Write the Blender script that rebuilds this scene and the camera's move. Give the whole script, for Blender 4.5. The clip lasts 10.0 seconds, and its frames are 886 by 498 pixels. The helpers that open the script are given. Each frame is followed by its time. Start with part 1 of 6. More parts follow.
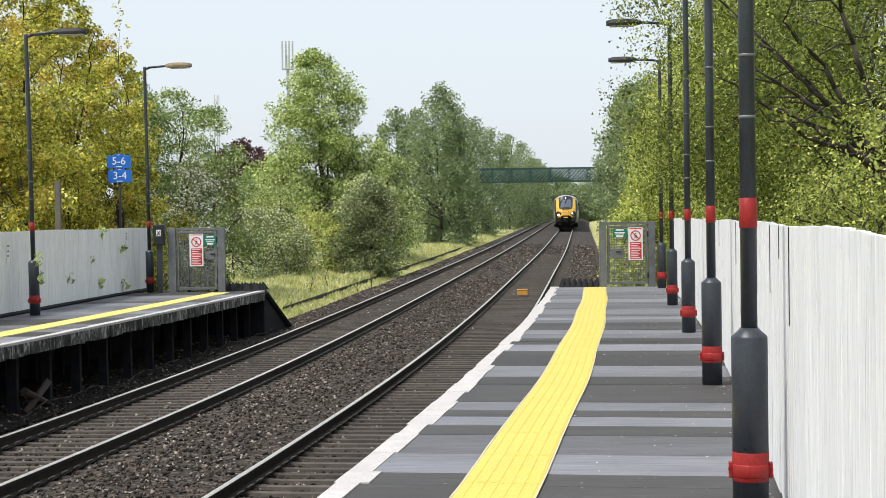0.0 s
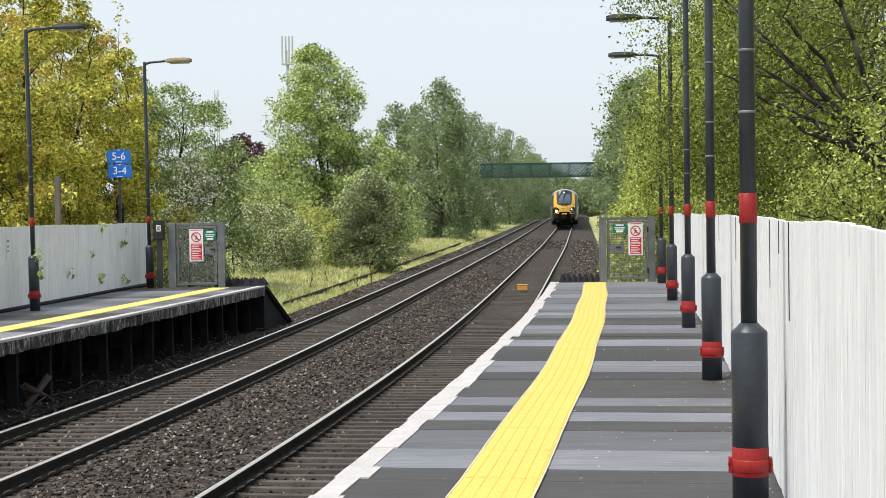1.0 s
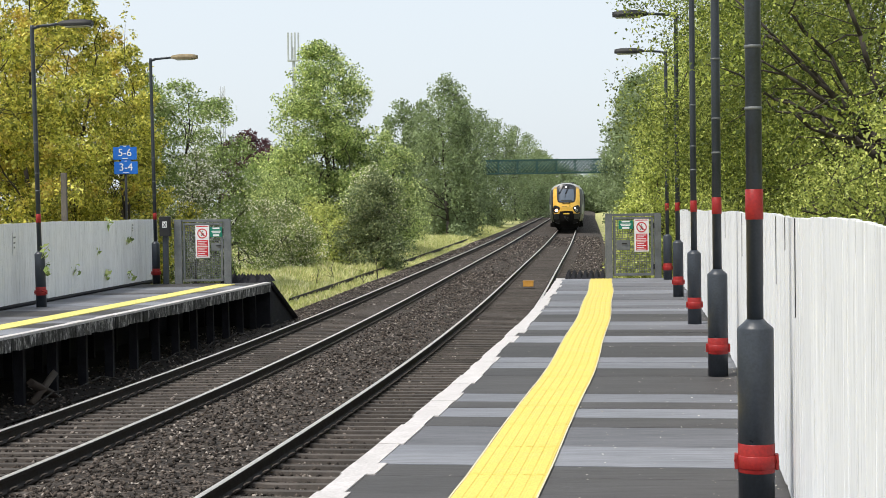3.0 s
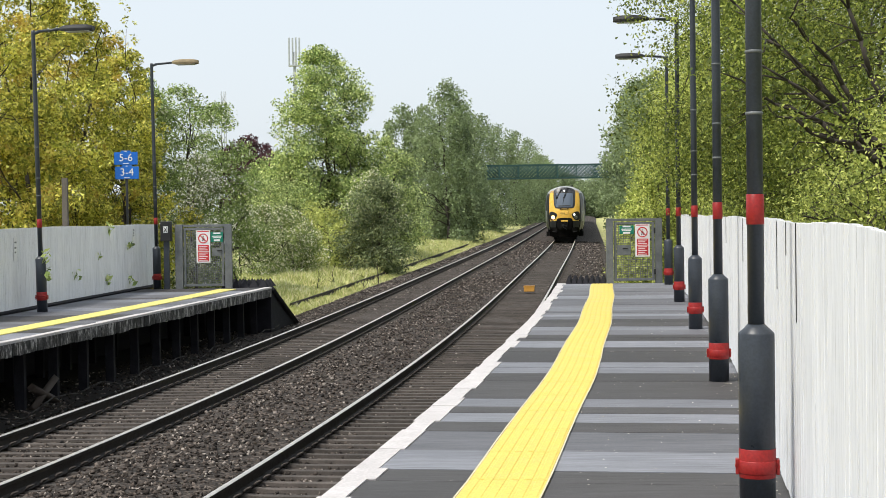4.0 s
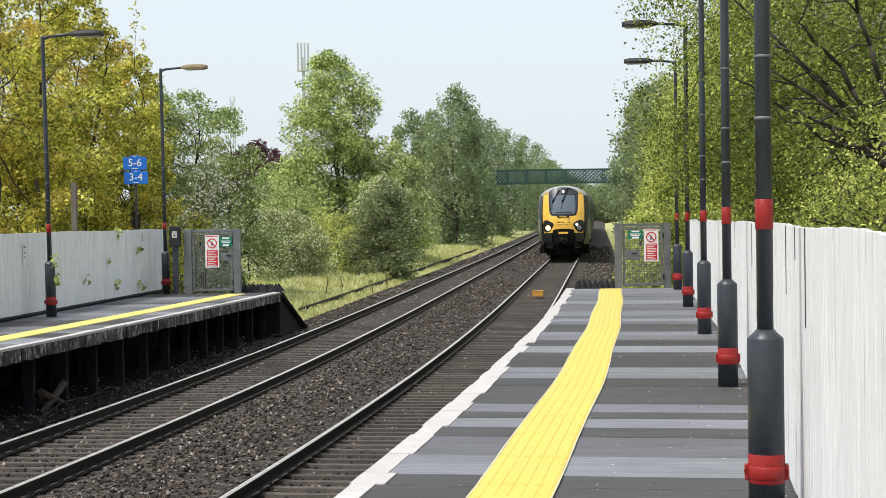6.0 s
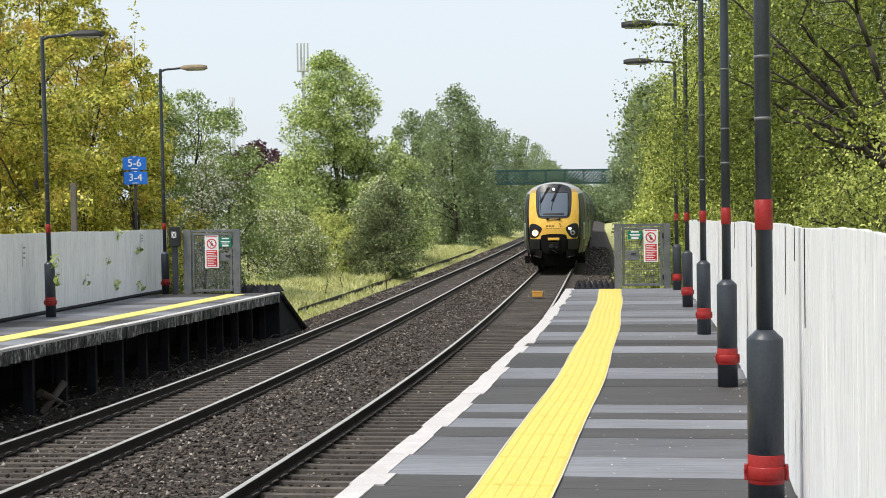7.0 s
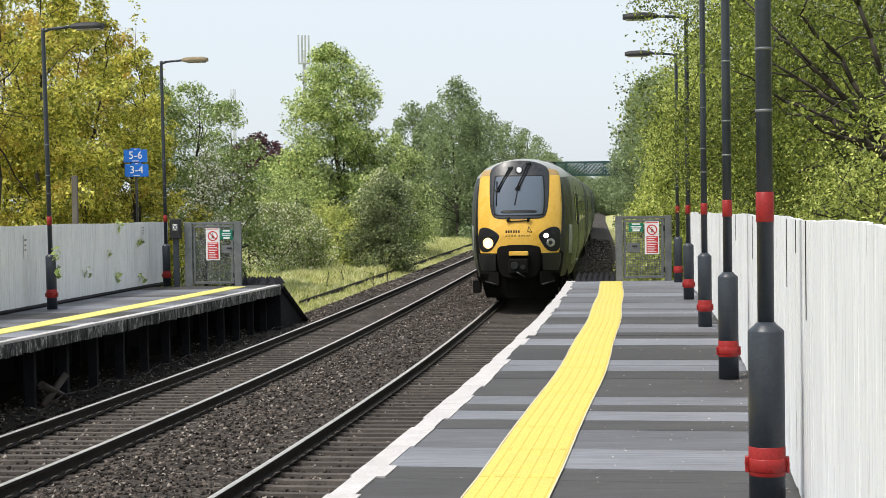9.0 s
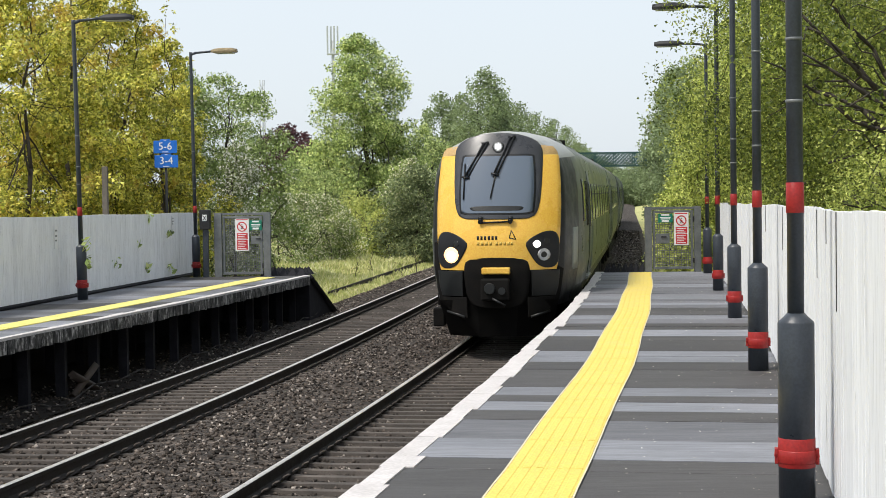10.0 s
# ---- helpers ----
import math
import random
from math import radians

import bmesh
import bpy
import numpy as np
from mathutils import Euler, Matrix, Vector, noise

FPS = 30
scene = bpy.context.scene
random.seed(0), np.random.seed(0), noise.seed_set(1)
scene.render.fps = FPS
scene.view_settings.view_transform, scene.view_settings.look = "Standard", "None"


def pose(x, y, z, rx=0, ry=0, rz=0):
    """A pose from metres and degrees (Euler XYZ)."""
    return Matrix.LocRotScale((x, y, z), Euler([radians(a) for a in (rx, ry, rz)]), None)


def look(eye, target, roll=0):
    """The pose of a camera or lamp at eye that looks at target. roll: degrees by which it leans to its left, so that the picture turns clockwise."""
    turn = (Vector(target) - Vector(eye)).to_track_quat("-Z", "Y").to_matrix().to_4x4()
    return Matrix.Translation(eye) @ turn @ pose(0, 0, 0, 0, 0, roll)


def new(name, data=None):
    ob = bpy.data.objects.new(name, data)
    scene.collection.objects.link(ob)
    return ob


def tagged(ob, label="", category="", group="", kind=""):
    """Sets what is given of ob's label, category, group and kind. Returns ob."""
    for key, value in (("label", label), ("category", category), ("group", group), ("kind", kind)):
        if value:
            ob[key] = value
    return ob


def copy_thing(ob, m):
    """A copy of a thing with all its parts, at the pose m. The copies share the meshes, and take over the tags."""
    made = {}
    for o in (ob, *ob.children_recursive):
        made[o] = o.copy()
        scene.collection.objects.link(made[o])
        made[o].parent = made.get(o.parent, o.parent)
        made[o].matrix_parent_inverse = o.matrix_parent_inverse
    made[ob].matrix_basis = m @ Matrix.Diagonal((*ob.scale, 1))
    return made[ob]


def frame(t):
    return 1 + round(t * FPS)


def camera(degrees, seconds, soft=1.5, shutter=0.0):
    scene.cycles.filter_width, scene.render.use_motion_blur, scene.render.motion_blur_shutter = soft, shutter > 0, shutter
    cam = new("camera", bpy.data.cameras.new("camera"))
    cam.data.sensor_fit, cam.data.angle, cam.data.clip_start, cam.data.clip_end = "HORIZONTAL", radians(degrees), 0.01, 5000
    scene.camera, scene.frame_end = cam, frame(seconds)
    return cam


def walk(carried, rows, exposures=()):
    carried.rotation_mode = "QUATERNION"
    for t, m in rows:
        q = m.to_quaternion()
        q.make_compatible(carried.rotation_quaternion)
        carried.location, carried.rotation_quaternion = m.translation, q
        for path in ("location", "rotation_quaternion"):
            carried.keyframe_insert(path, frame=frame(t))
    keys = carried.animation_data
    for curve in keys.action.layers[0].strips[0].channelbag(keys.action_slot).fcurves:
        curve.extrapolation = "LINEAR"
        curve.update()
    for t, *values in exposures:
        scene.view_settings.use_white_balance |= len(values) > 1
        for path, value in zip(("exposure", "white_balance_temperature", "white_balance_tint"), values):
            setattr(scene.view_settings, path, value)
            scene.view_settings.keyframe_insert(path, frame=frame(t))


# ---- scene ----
cam = camera(32.35, 10.0, soft=0.8)
EYE = Vector((0.0, 0.0, 1.6))
# seconds, yaw to the left and nod upwards in thousandths of a radian
SWAY = ((0, 0.0, 0.0), (0.5, -0.33, -1.3), (1, 0.0, -3.15), (1.5, 0.74, -5.0), (2, 2.15, -6.3), (2.5, 3.44, -6.37),
        (3.25, 4.0, -4.6), (4, 4.44, -2.2), (4.5, 5.19, -0.44), (5, 6.93, 0.56), (5.5, 9.15, 0.85), (6.25, 10.1, 1.2),
        (7, 9.78, 1.33), (7.5, 8.52, 1.26), (8, 7.41, 0.52), (8.5, 7.41, -1.19), (9, 10.56, -3.7), (9.5, 17.78, -6.67),
        (10, 29.44, -9.48))
NOD = -math.atan(53.5 / 2700)


def eye_pose(yaw, nod):
    a, b = -yaw / 1000, NOD + nod / 1000
    aim = EYE + Vector((math.sin(a) * math.cos(b), math.cos(a) * math.cos(b), math.sin(b)))
    return look(EYE, aim, -0.8)


walk(cam, [(t, eye_pose(a, b)) for t, a, b in SWAY], exposures=((0, 0.45), (10, 0.45)))

# ---- light: a bright, thinly overcast spring sky ----
SUN_UP, SUN_ROUND = radians(60), radians(234)
world = bpy.data.worlds.new("sky")
scene.world = world
world.use_nodes = True
wn = world.node_tree
wn.nodes.clear()
sky = wn.nodes.new("ShaderNodeTexSky")
sky.sky_type, sky.sun_disc = "NISHITA", False
sky.sun_elevation, sky.sun_rotation = SUN_UP, SUN_ROUND
sky.air_density, sky.dust_density, sky.ozone_density = 1.0, 4.0, 1.5
veil = wn.nodes.new("ShaderNodeMixRGB")
veil.inputs[0].default_value = 0.72
veil.inputs[2].default_value = (7.3, 7.9, 8.4, 1)
back = wn.nodes.new("ShaderNodeBackground")
back.inputs[1].default_value = 0.1
wout = wn.nodes.new("ShaderNodeOutputWorld")
wn.links.new(sky.outputs[0], veil.inputs[1])
wn.links.new(veil.outputs[0], back.inputs[0])
wn.links.new(back.outputs[0], wout.inputs[0])
sun_data = bpy.data.lights.new("sun", "SUN")
sun_data.energy, sun_data.angle, sun_data.color = 2.9, radians(10), (1.0, 0.95, 0.87)
sun = new("sun", sun_data)
sun_dir = Vector((math.sin(SUN_ROUND) * math.cos(SUN_UP), math.cos(SUN_ROUND) * math.cos(SUN_UP), math.sin(SUN_UP)))
sun.matrix_world = look(sun_dir * 200, (0, 0, 0))


# ---- materials ----
class Mat:
    """A node material under construction."""

    def __init__(self, name, rough=0.7, metal=0.0, spec=0.4):
        self.m = bpy.data.materials.new(name)
        self.m.use_nodes = True
        self.t = self.m.node_tree
        self.b = self.t.nodes["Principled BSDF"]
        self.b.inputs["Roughness"].default_value = rough
        self.b.inputs["Metallic"].default_value = metal
        self.b.inputs["Specular IOR Level"].default_value = spec
        self.co = self.t.nodes.new("ShaderNodeTexCoord").outputs["Object"]

    def scatter(self):
        """Shift the pattern by the object's own random number, so that alike pieces differ."""
        v = self.t.nodes.new("ShaderNodeVectorMath")
        k = self.t.nodes.new("ShaderNodeVectorMath")
        k.operation, v.operation = "SCALE", "ADD"
        k.inputs[0].default_value = (37.0, 61.0, 23.0)
        self.t.links.new(self.random(), k.inputs["Scale"])
        self.t.links.new(self.co, v.inputs[0])
        self.t.links.new(k.outputs[0], v.inputs[1])
        self.co = v.outputs[0]

    def link(self, a, b):
        self.t.links.new(a, b)

    def noise(self, scale, detail=4.0, rough=0.6, stretch=(1, 1, 1)):
        n = self.t.nodes.new("ShaderNodeTexNoise")
        mp = self.t.nodes.new("ShaderNodeMapping")
        mp.inputs["Scale"].default_value = stretch
        self.link(self.co, mp.inputs[0])
        self.link(mp.outputs[0], n.inputs["Vector"])
        n.inputs["Scale"].default_value, n.inputs["Detail"].default_value = scale, detail
        n.inputs["Roughness"].default_value = rough
        return n.outputs["Fac"]

    def ramp(self, src, stops):
        r = self.t.nodes.new("ShaderNodeValToRGB")
        e = r.color_ramp.elements
        e[0].position, e[0].color = stops[0][0], (*stops[0][1], 1)
        e[1].position, e[1].color = stops[-1][0], (*stops[-1][1], 1)
        for p, c in stops[1:-1]:
            e.new(p).color = (*c, 1)
        self.link(src, r.inputs[0])
        return r.outputs[0]

    def mix(self, fac, a, b, mode="MIX"):
        n = self.t.nodes.new("ShaderNodeMixRGB")
        n.blend_type = mode
        for i, v in enumerate((fac, a, b)):
            if isinstance(v, bpy.types.NodeSocket):
                self.link(v, n.inputs[i])
            elif isinstance(v, tuple):
                n.inputs[i].default_value = (*v, 1)
            else:
                n.inputs[i].default_value = v
        return n.outputs[0]

    def random(self, island=False):
        if island:
            return self.t.nodes.new("ShaderNodeNewGeometry").outputs["Random Per Island"]
        return self.t.nodes.new("ShaderNodeObjectInfo").outputs["Random"]

    def color(self, src):
        if isinstance(src, tuple):
            self.b.inputs["Base Color"].default_value = (*src, 1)
        else:
            self.link(src, self.b.inputs["Base Color"])
        return self

    def rough(self, src, lo, hi):
        self.link(self.ramp(src, [(0.3, (lo,) * 3), (0.7, (hi,) * 3)]), self.b.inputs["Roughness"])
        return self

    def bump(self, src, strength, dist=0.01):
        n = self.t.nodes.new("ShaderNodeBump")
        n.inputs["Strength"].default_value, n.inputs["Distance"].default_value = strength, dist
        self.link(src, n.inputs["Height"])
        self.link(n.outputs[0], self.b.inputs["Normal"])
        return self

    def glow(self, color, power):
        self.b.inputs["Emission Color"].default_value = (*color, 1)
        self.b.inputs["Emission Strength"].default_value = power
        return self


def g(v):
    return (v, v, v)


def worn(name, a, b, scale=6.0, rough=0.6, fine=90.0, bump=0.15, metal=0.0, dirt=None, dirt_at=0.62, stretch=(1, 1, 1), spec=0.4, tone=0.0):
    """Two tones of one surface at a large scale, a fine grain and, if asked, dirt patches."""
    m = Mat(name, rough, metal, spec)
    if tone:
        m.scatter()
    big, small = m.noise(scale, 5, 0.65, stretch), m.noise(fine, 3, 0.6, stretch)
    c = m.ramp(big, [(0.3, a), (0.7, b)])
    c = m.mix(0.35, c, m.ramp(small, [(0.3, g(0.25)), (0.7, g(0.75))]), "OVERLAY")
    if tone:
        c = m.mix(tone, c, m.ramp(m.random(), [(0.0, g(0.1)), (1.0, g(0.9))]), "OVERLAY")
    if dirt:
        d = m.ramp(m.noise(scale * 0.7 + 1.3, 8, 0.75, stretch), [(dirt_at, g(0)), (min(dirt_at + 0.12, 0.99), g(1))])
        c = m.mix(d, c, dirt)
    m.color(c).bump(small, bump, 0.006)
    m.rough(big, max(rough - 0.12, 0.02), min(rough + 0.12, 1.0))
    return m.m


def leaf_material(name, dark, mid, light, blossom=None, share=0.0, tint=None, contrast=0.5):
    m = Mat(name, 0.55, 0.0, 0.3)
    r = m.random(island=True)
    stops = [(0.0, dark), (0.55, mid), (0.98 - share, light)]
    c = m.ramp(r, stops)
    # Clump-sized tones add painted shadow depth to the crown, besides leaf variety.
    big = m.noise(0.55, 3, 0.6)
    c = m.mix(contrast, c, m.ramp(big, [(0.32, g(0.28)), (0.68, g(0.72))]), "OVERLAY")
    fine = m.noise(2.1, 2, 0.5)
    c = m.mix(contrast * 0.9, c, m.ramp(fine, [(0.34, g(0.25)), (0.66, g(0.75))]), "OVERLAY")
    if tint:
        c = m.mix(m.ramp(m.noise(0.8, 3, 0.6), [(0.54, g(0)), (0.66, g(0.7))]), c, tint)
    if blossom:
        c = m.mix(m.ramp(r, [(0.999 - share, g(0)), (1.0 - share, g(1))]), c, blossom)
    m.color(c)
    tr = m.t.nodes.new("ShaderNodeBsdfTranslucent")
    m.link(c, tr.inputs[0])
    mx = m.t.nodes.new("ShaderNodeMixShader")
    mx.inputs[0].default_value = 0.36
    m.link(m.b.outputs[0], mx.inputs[1])
    m.link(tr.outputs[0], mx.inputs[2])
    m.link(mx.outputs[0], m.t.nodes["Material Output"].inputs["Surface"])
    return m.m


M = {}
M["rail_side"] = worn("rusty_rail_side", (0.010, 0.008, 0.0075), (0.024, 0.018, 0.015), 9, 0.8, 120, 0.3)
M["rail_top"] = worn("polished_rail_head", (0.64, 0.59, 0.54), (0.8, 0.75, 0.7), 12, 0.45, 200, 0.03, metal=1.0)
M["sleeper"] = worn("grey_concrete_sleeper", (0.048, 0.041, 0.036), (0.098, 0.084, 0.075), 4, 0.9, 70, 0.4, dirt=(0.04, 0.032, 0.027), tone=0.3)
M["clip"] = worn("rail_clip_steel", (0.03, 0.02, 0.015), (0.06, 0.045, 0.035), 20, 0.7)
def board_material(name, a, b, dirt):
    """Weathered decking: streaks along the board, scuffs and stains."""
    m = Mat(name, 0.68)
    streak = m.noise(22, 6, 0.75, (0.07, 1, 1))
    c = m.ramp(m.noise(1.6, 6, 0.7, (0.35, 1, 1)), [(0.32, a), (0.68, b)])
    c = m.mix(0.55, c, m.ramp(streak, [(0.3, g(0.2)), (0.72, g(0.78))]), "OVERLAY")
    c = m.mix(0.3, c, m.ramp(m.noise(130, 2, 0.6), [(0.3, g(0.2)), (0.7, g(0.8))]), "OVERLAY")
    c = m.mix(0.3, c, m.ramp(m.random(), [(0, g(0.15)), (1, g(0.85))]), "OVERLAY")
    stain = m.ramp(m.noise(2.3, 9, 0.78, (0.3, 1, 1)), [(0.6, g(0)), (0.72, g(0.8))])
    c = m.mix(stain, c, dirt)
    crack = m.ramp(m.noise(60, 3, 0.6, (0.02, 1, 1)), [(0.70, g(0)), (0.74, g(0.7))])
    c = m.mix(crack, c, (0.03, 0.03, 0.03))
    m.color(c).bump(streak, 0.4, 0.006)
    return m.m


M["plank_dark"] = board_material("dark_platform_board", (0.039, 0.037, 0.037), (0.062, 0.059, 0.06), (0.125, 0.125, 0.13))
M["plank_light"] = board_material("pale_platform_board", (0.145, 0.152, 0.172), (0.22, 0.228, 0.256), (0.12, 0.12, 0.125))
M["plank_mid"] = board_material("grey_platform_board", (0.092, 0.094, 0.105), (0.14, 0.143, 0.159), (0.08, 0.08, 0.08))
# Dark soil, blackened further by the platform's shade put into the colour.
M["soil"] = worn("dark_soil_with_shade", (0.007, 0.006, 0.0055), (0.024, 0.02, 0.018), 7, 0.95, 24, 0.9, spec=0.15)
M["mast"] = worn("pale_grey_mast_steel", (0.32, 0.35, 0.37), (0.42, 0.45, 0.47), 1, 0.6)
M["edge_white"] = worn("worn_white_edge_paint", (0.43, 0.405, 0.4), (0.56, 0.535, 0.535), 3, 0.6, 60, 0.25, dirt=(0.42, 0.4, 0.38), dirt_at=0.7)
# Far strip's yellow, paled by a grazing sky reflection painted in.
M["yellow_far"] = worn("yellow_tile_with_sky_sheen", (0.66, 0.58, 0.14), (0.74, 0.66, 0.22), 2.5, 0.55, 60, 0.2, dirt=(0.5, 0.43, 0.14), dirt_at=0.7)


def nosing_material():
    """Black-stained concrete with flaking white paint."""
    m = Mat("stained_platform_nosing", 0.8)
    m.scatter()
    c = m.ramp(m.noise(7, 6, 0.75, (1, 1, 0.45)), [(0.42, (0.008, 0.008, 0.008)), (0.52, (0.07, 0.068, 0.066)), (0.6, (0.36, 0.35, 0.34))])
    c = m.mix(0.5, c, m.ramp(m.random(), [(0, g(0.15)), (1, g(0.75))]), "OVERLAY")
    m.color(c).bump(m.noise(30, 4, 0.7), 0.4, 0.01)
    return m.m


M["edge_face"] = nosing_material()
M["yellow_tile"] = worn("yellow_tactile_tile", (0.60, 0.46, 0.07), (0.68, 0.54, 0.12), 2.5, 0.55, 60, 0.2, dirt=(0.55, 0.42, 0.1), dirt_at=0.72)
# Near-black steel; the shade below the platforms is part of this colour.
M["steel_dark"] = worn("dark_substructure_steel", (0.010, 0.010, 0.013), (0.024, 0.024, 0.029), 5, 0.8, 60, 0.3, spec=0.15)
M["cream_line"] = worn("cream_tile_border", (0.52, 0.46, 0.30), (0.62, 0.57, 0.42), 6, 0.7)
M["post_grey"] = worn("dark_grey_post_paint", (0.026, 0.032, 0.042), (0.04, 0.048, 0.061), 4, 0.38, 70, 0.1, dirt=(0.09, 0.09, 0.09), dirt_at=0.7)
M["post_red"] = worn("red_band_paint", (0.24, 0.011, 0.011), (0.33, 0.018, 0.016), 7, 0.45, 70, 0.15, dirt=(0.2, 0.02, 0.015), dirt_at=0.68)
M["galv"] = worn("galvanised_gate_steel", (0.12, 0.13, 0.135), (0.2, 0.21, 0.215), 5, 0.5, 90, 0.1, metal=0.3)
M["lamp_dark"] = worn("lantern_housing", (0.018, 0.019, 0.021), (0.034, 0.034, 0.035), 8, 0.65)
M["lamp_moss"] = worn("lichen_covered_lantern", (0.16, 0.13, 0.08), (0.3, 0.24, 0.15), 14, 0.9, 90, 0.4)
M["lamp_glass"] = worn("lantern_lens", (0.4, 0.41, 0.42), (0.55, 0.55, 0.55), 5, 0.2)


def fence_paint():
    m = Mat("weathered_white_fence_paint", 0.65)
    m.scatter()
    grain = m.noise(26, 6, 0.7, (1, 1, 0.06))
    c = m.ramp(m.noise(3, 5, 0.65, (1, 1, 0.3)), [(0.3, (0.73, 0.74, 0.76)), (0.7, (0.84, 0.85, 0.87))])
    c = m.mix(0.5, c, m.ramp(grain, [(0.35, g(0.2)), (0.7, g(0.72))]), "OVERLAY")
    wear = m.ramp(m.noise(46, 6, 0.85, (1, 1, 0.03)), [(0.57, g(0)), (0.68, g(1))])
    c = m.mix(wear, c, (0.33, 0.325, 0.32))
    stain = m.ramp(m.noise(2.2, 7, 0.75, (1, 1, 0.5)), [(0.58, g(0)), (0.8, g(0.5))])
    c = m.mix(stain, c, (0.45, 0.45, 0.44))
    scratch = m.ramp(m.noise(95, 3, 0.7, (1, 1, 0.018)), [(0.6, g(0)), (0.645, g(0.75))])
    c = m.mix(scratch, c, (0.4, 0.4, 0.4))
    c = m.mix(0.1, c, m.ramp(m.random(), [(0, g(0.2)), (1, g(0.8))]), "OVERLAY")
    m.color(c).bump(grain, 0.35, 0.006)
    return m.m


def ballast_material(name, island):
    m = Mat(name, 0.92)
    if island:
        c = m.ramp(m.random(True), [(0, (0.008, 0.0062, 0.005)), (0.5, (0.036, 0.028, 0.0225)), (0.84, (0.12, 0.098, 0.084)), (1, (0.36, 0.325, 0.295))])
    else:
        v = m.t.nodes.new("ShaderNodeTexVoronoi")
        v.inputs["Scale"].default_value = 17
        m.link(m.co, v.inputs["Vector"])
        c = m.ramp(v.outputs["Color"], [(0.1, (0.011, 0.0087, 0.007)), (0.6, (0.043, 0.034, 0.028)), (0.95, (0.125, 0.103, 0.088))])
        m.bump(v.outputs["Distance"], 0.9, 0.04)
    c = m.mix(0.45, c, m.ramp(m.noise(0.9, 5, 0.7), [(0.3, (0.32, 0.29, 0.27)), (0.7, (0.62, 0.6, 0.58))]), "OVERLAY")
    m.color(c)
    return m.m


def grass_ground():
    m = Mat("rough_grass_ground", 0.95)
    c = m.ramp(m.noise(0.5, 6, 0.7), [(0.3, (0.2, 0.23, 0.08)), (0.5, (0.38, 0.38, 0.15)), (0.7, (0.52, 0.46, 0.25))])
    c = m.mix(0.4, c, m.ramp(m.noise(12, 5, 0.7), [(0.3, g(0.25)), (0.7, g(0.75))]), "OVERLAY")
    m.color(c).bump(m.noise(20, 6, 0.8), 0.8, 0.08)
    return m.m


M["fence"] = fence_paint()
M["ballast"] = ballast_material("ballast_bed", False)
M["stone"] = ballast_material("ballast_stones", True)
M["grass_ground"] = grass_ground()
M["bark"] = worn("grey_brown_bark", (0.026, 0.021, 0.017), (0.068, 0.057, 0.048), 3, 0.9, 40, 0.7, stretch=(1, 1, 0.3))
M["leaf_maple"] = leaf_material("yellow_green_maple_leaves", (0.12, 0.15, 0.025), (0.45, 0.45, 0.072), (0.95, 0.86, 0.2), tint=(0.62, 0.42, 0.09), contrast=0.7)
M["leaf_lime"] = leaf_material("fresh_green_leaves", (0.12, 0.18, 0.055), (0.33, 0.42, 0.14), (0.72, 0.78, 0.31), contrast=0.65)
M["leaf_hedge"] = leaf_material("bright_hedge_leaves", (0.06, 0.09, 0.02), (0.165, 0.21, 0.036), (0.43, 0.47, 0.1), contrast=0.85)
M["leaf_bright"] = leaf_material("sunny_yellow_green_leaves", (0.17, 0.22, 0.05), (0.40, 0.46, 0.11), (0.74, 0.76, 0.22), contrast=0.6)
M["leaf_mid"] = leaf_material("mid_green_leaves", (0.14, 0.2, 0.07), (0.38, 0.46, 0.18), (0.72, 0.78, 0.35), contrast=0.65)
M["leaf_dark"] = leaf_material("dark_green_leaves", (0.09, 0.12, 0.055), (0.19, 0.235, 0.11), (0.38, 0.41, 0.2), contrast=0.7)
M["leaf_haw"] = leaf_material("hawthorn_leaves_and_blossom", (0.13, 0.18, 0.06), (0.29, 0.36, 0.12), (0.5, 0.57, 0.2), (0.86, 0.83, 0.66), 0.27, contrast=0.65)
M["leaf_white"] = leaf_material("shrub_leaves_and_white_blossom", (0.13, 0.165, 0.07), (0.24, 0.3, 0.115), (0.4, 0.46, 0.2), (0.78, 0.77, 0.72), 0.33, contrast=0.65)
M["leaf_thorn"] = leaf_material("dark_thorn_leaves_and_blossom", (0.12, 0.17, 0.055), (0.25, 0.33, 0.11), (0.47, 0.56, 0.21), (0.8, 0.8, 0.7), 0.08, contrast=0.7)
M["leaf_gorse"] = leaf_material("yellow_green_scrub_leaves", (0.3, 0.36, 0.09), (0.48, 0.52, 0.15), (0.68, 0.68, 0.24))
M["leaf_purple"] = leaf_material("purple_leaves", (0.05, 0.022, 0.026), (0.09, 0.038, 0.046), (0.15, 0.075, 0.085))
# Distant foliage, with the paleness of haze mixed into its greens.
M["leaf_far"] = leaf_material("haze_paled_distant_leaves", (0.16, 0.21, 0.102), (0.22, 0.28, 0.138), (0.32, 0.39, 0.2))
M["blade"] = leaf_material("grass_blades", (0.34, 0.38, 0.13), (0.58, 0.6, 0.25), (0.86, 0.8, 0.5))
M["bridge"] = worn("green_bridge_paint", (0.018, 0.06, 0.055), (0.035, 0.09, 0.082), 3, 0.6)
M["concrete"] = worn("weathered_concrete", (0.16, 0.15, 0.14), (0.28, 0.27, 0.25), 3, 0.9, 60, 0.4)
M["blue_sign"] = worn("blue_sign_enamel", (0.005, 0.12, 0.52), (0.008, 0.145, 0.6), 3, 0.4, 60, 0.03)
M["white_sign"] = worn("white_sign_face", (0.74, 0.74, 0.74), (0.82, 0.82, 0.82), 3, 0.45, 60, 0.03)
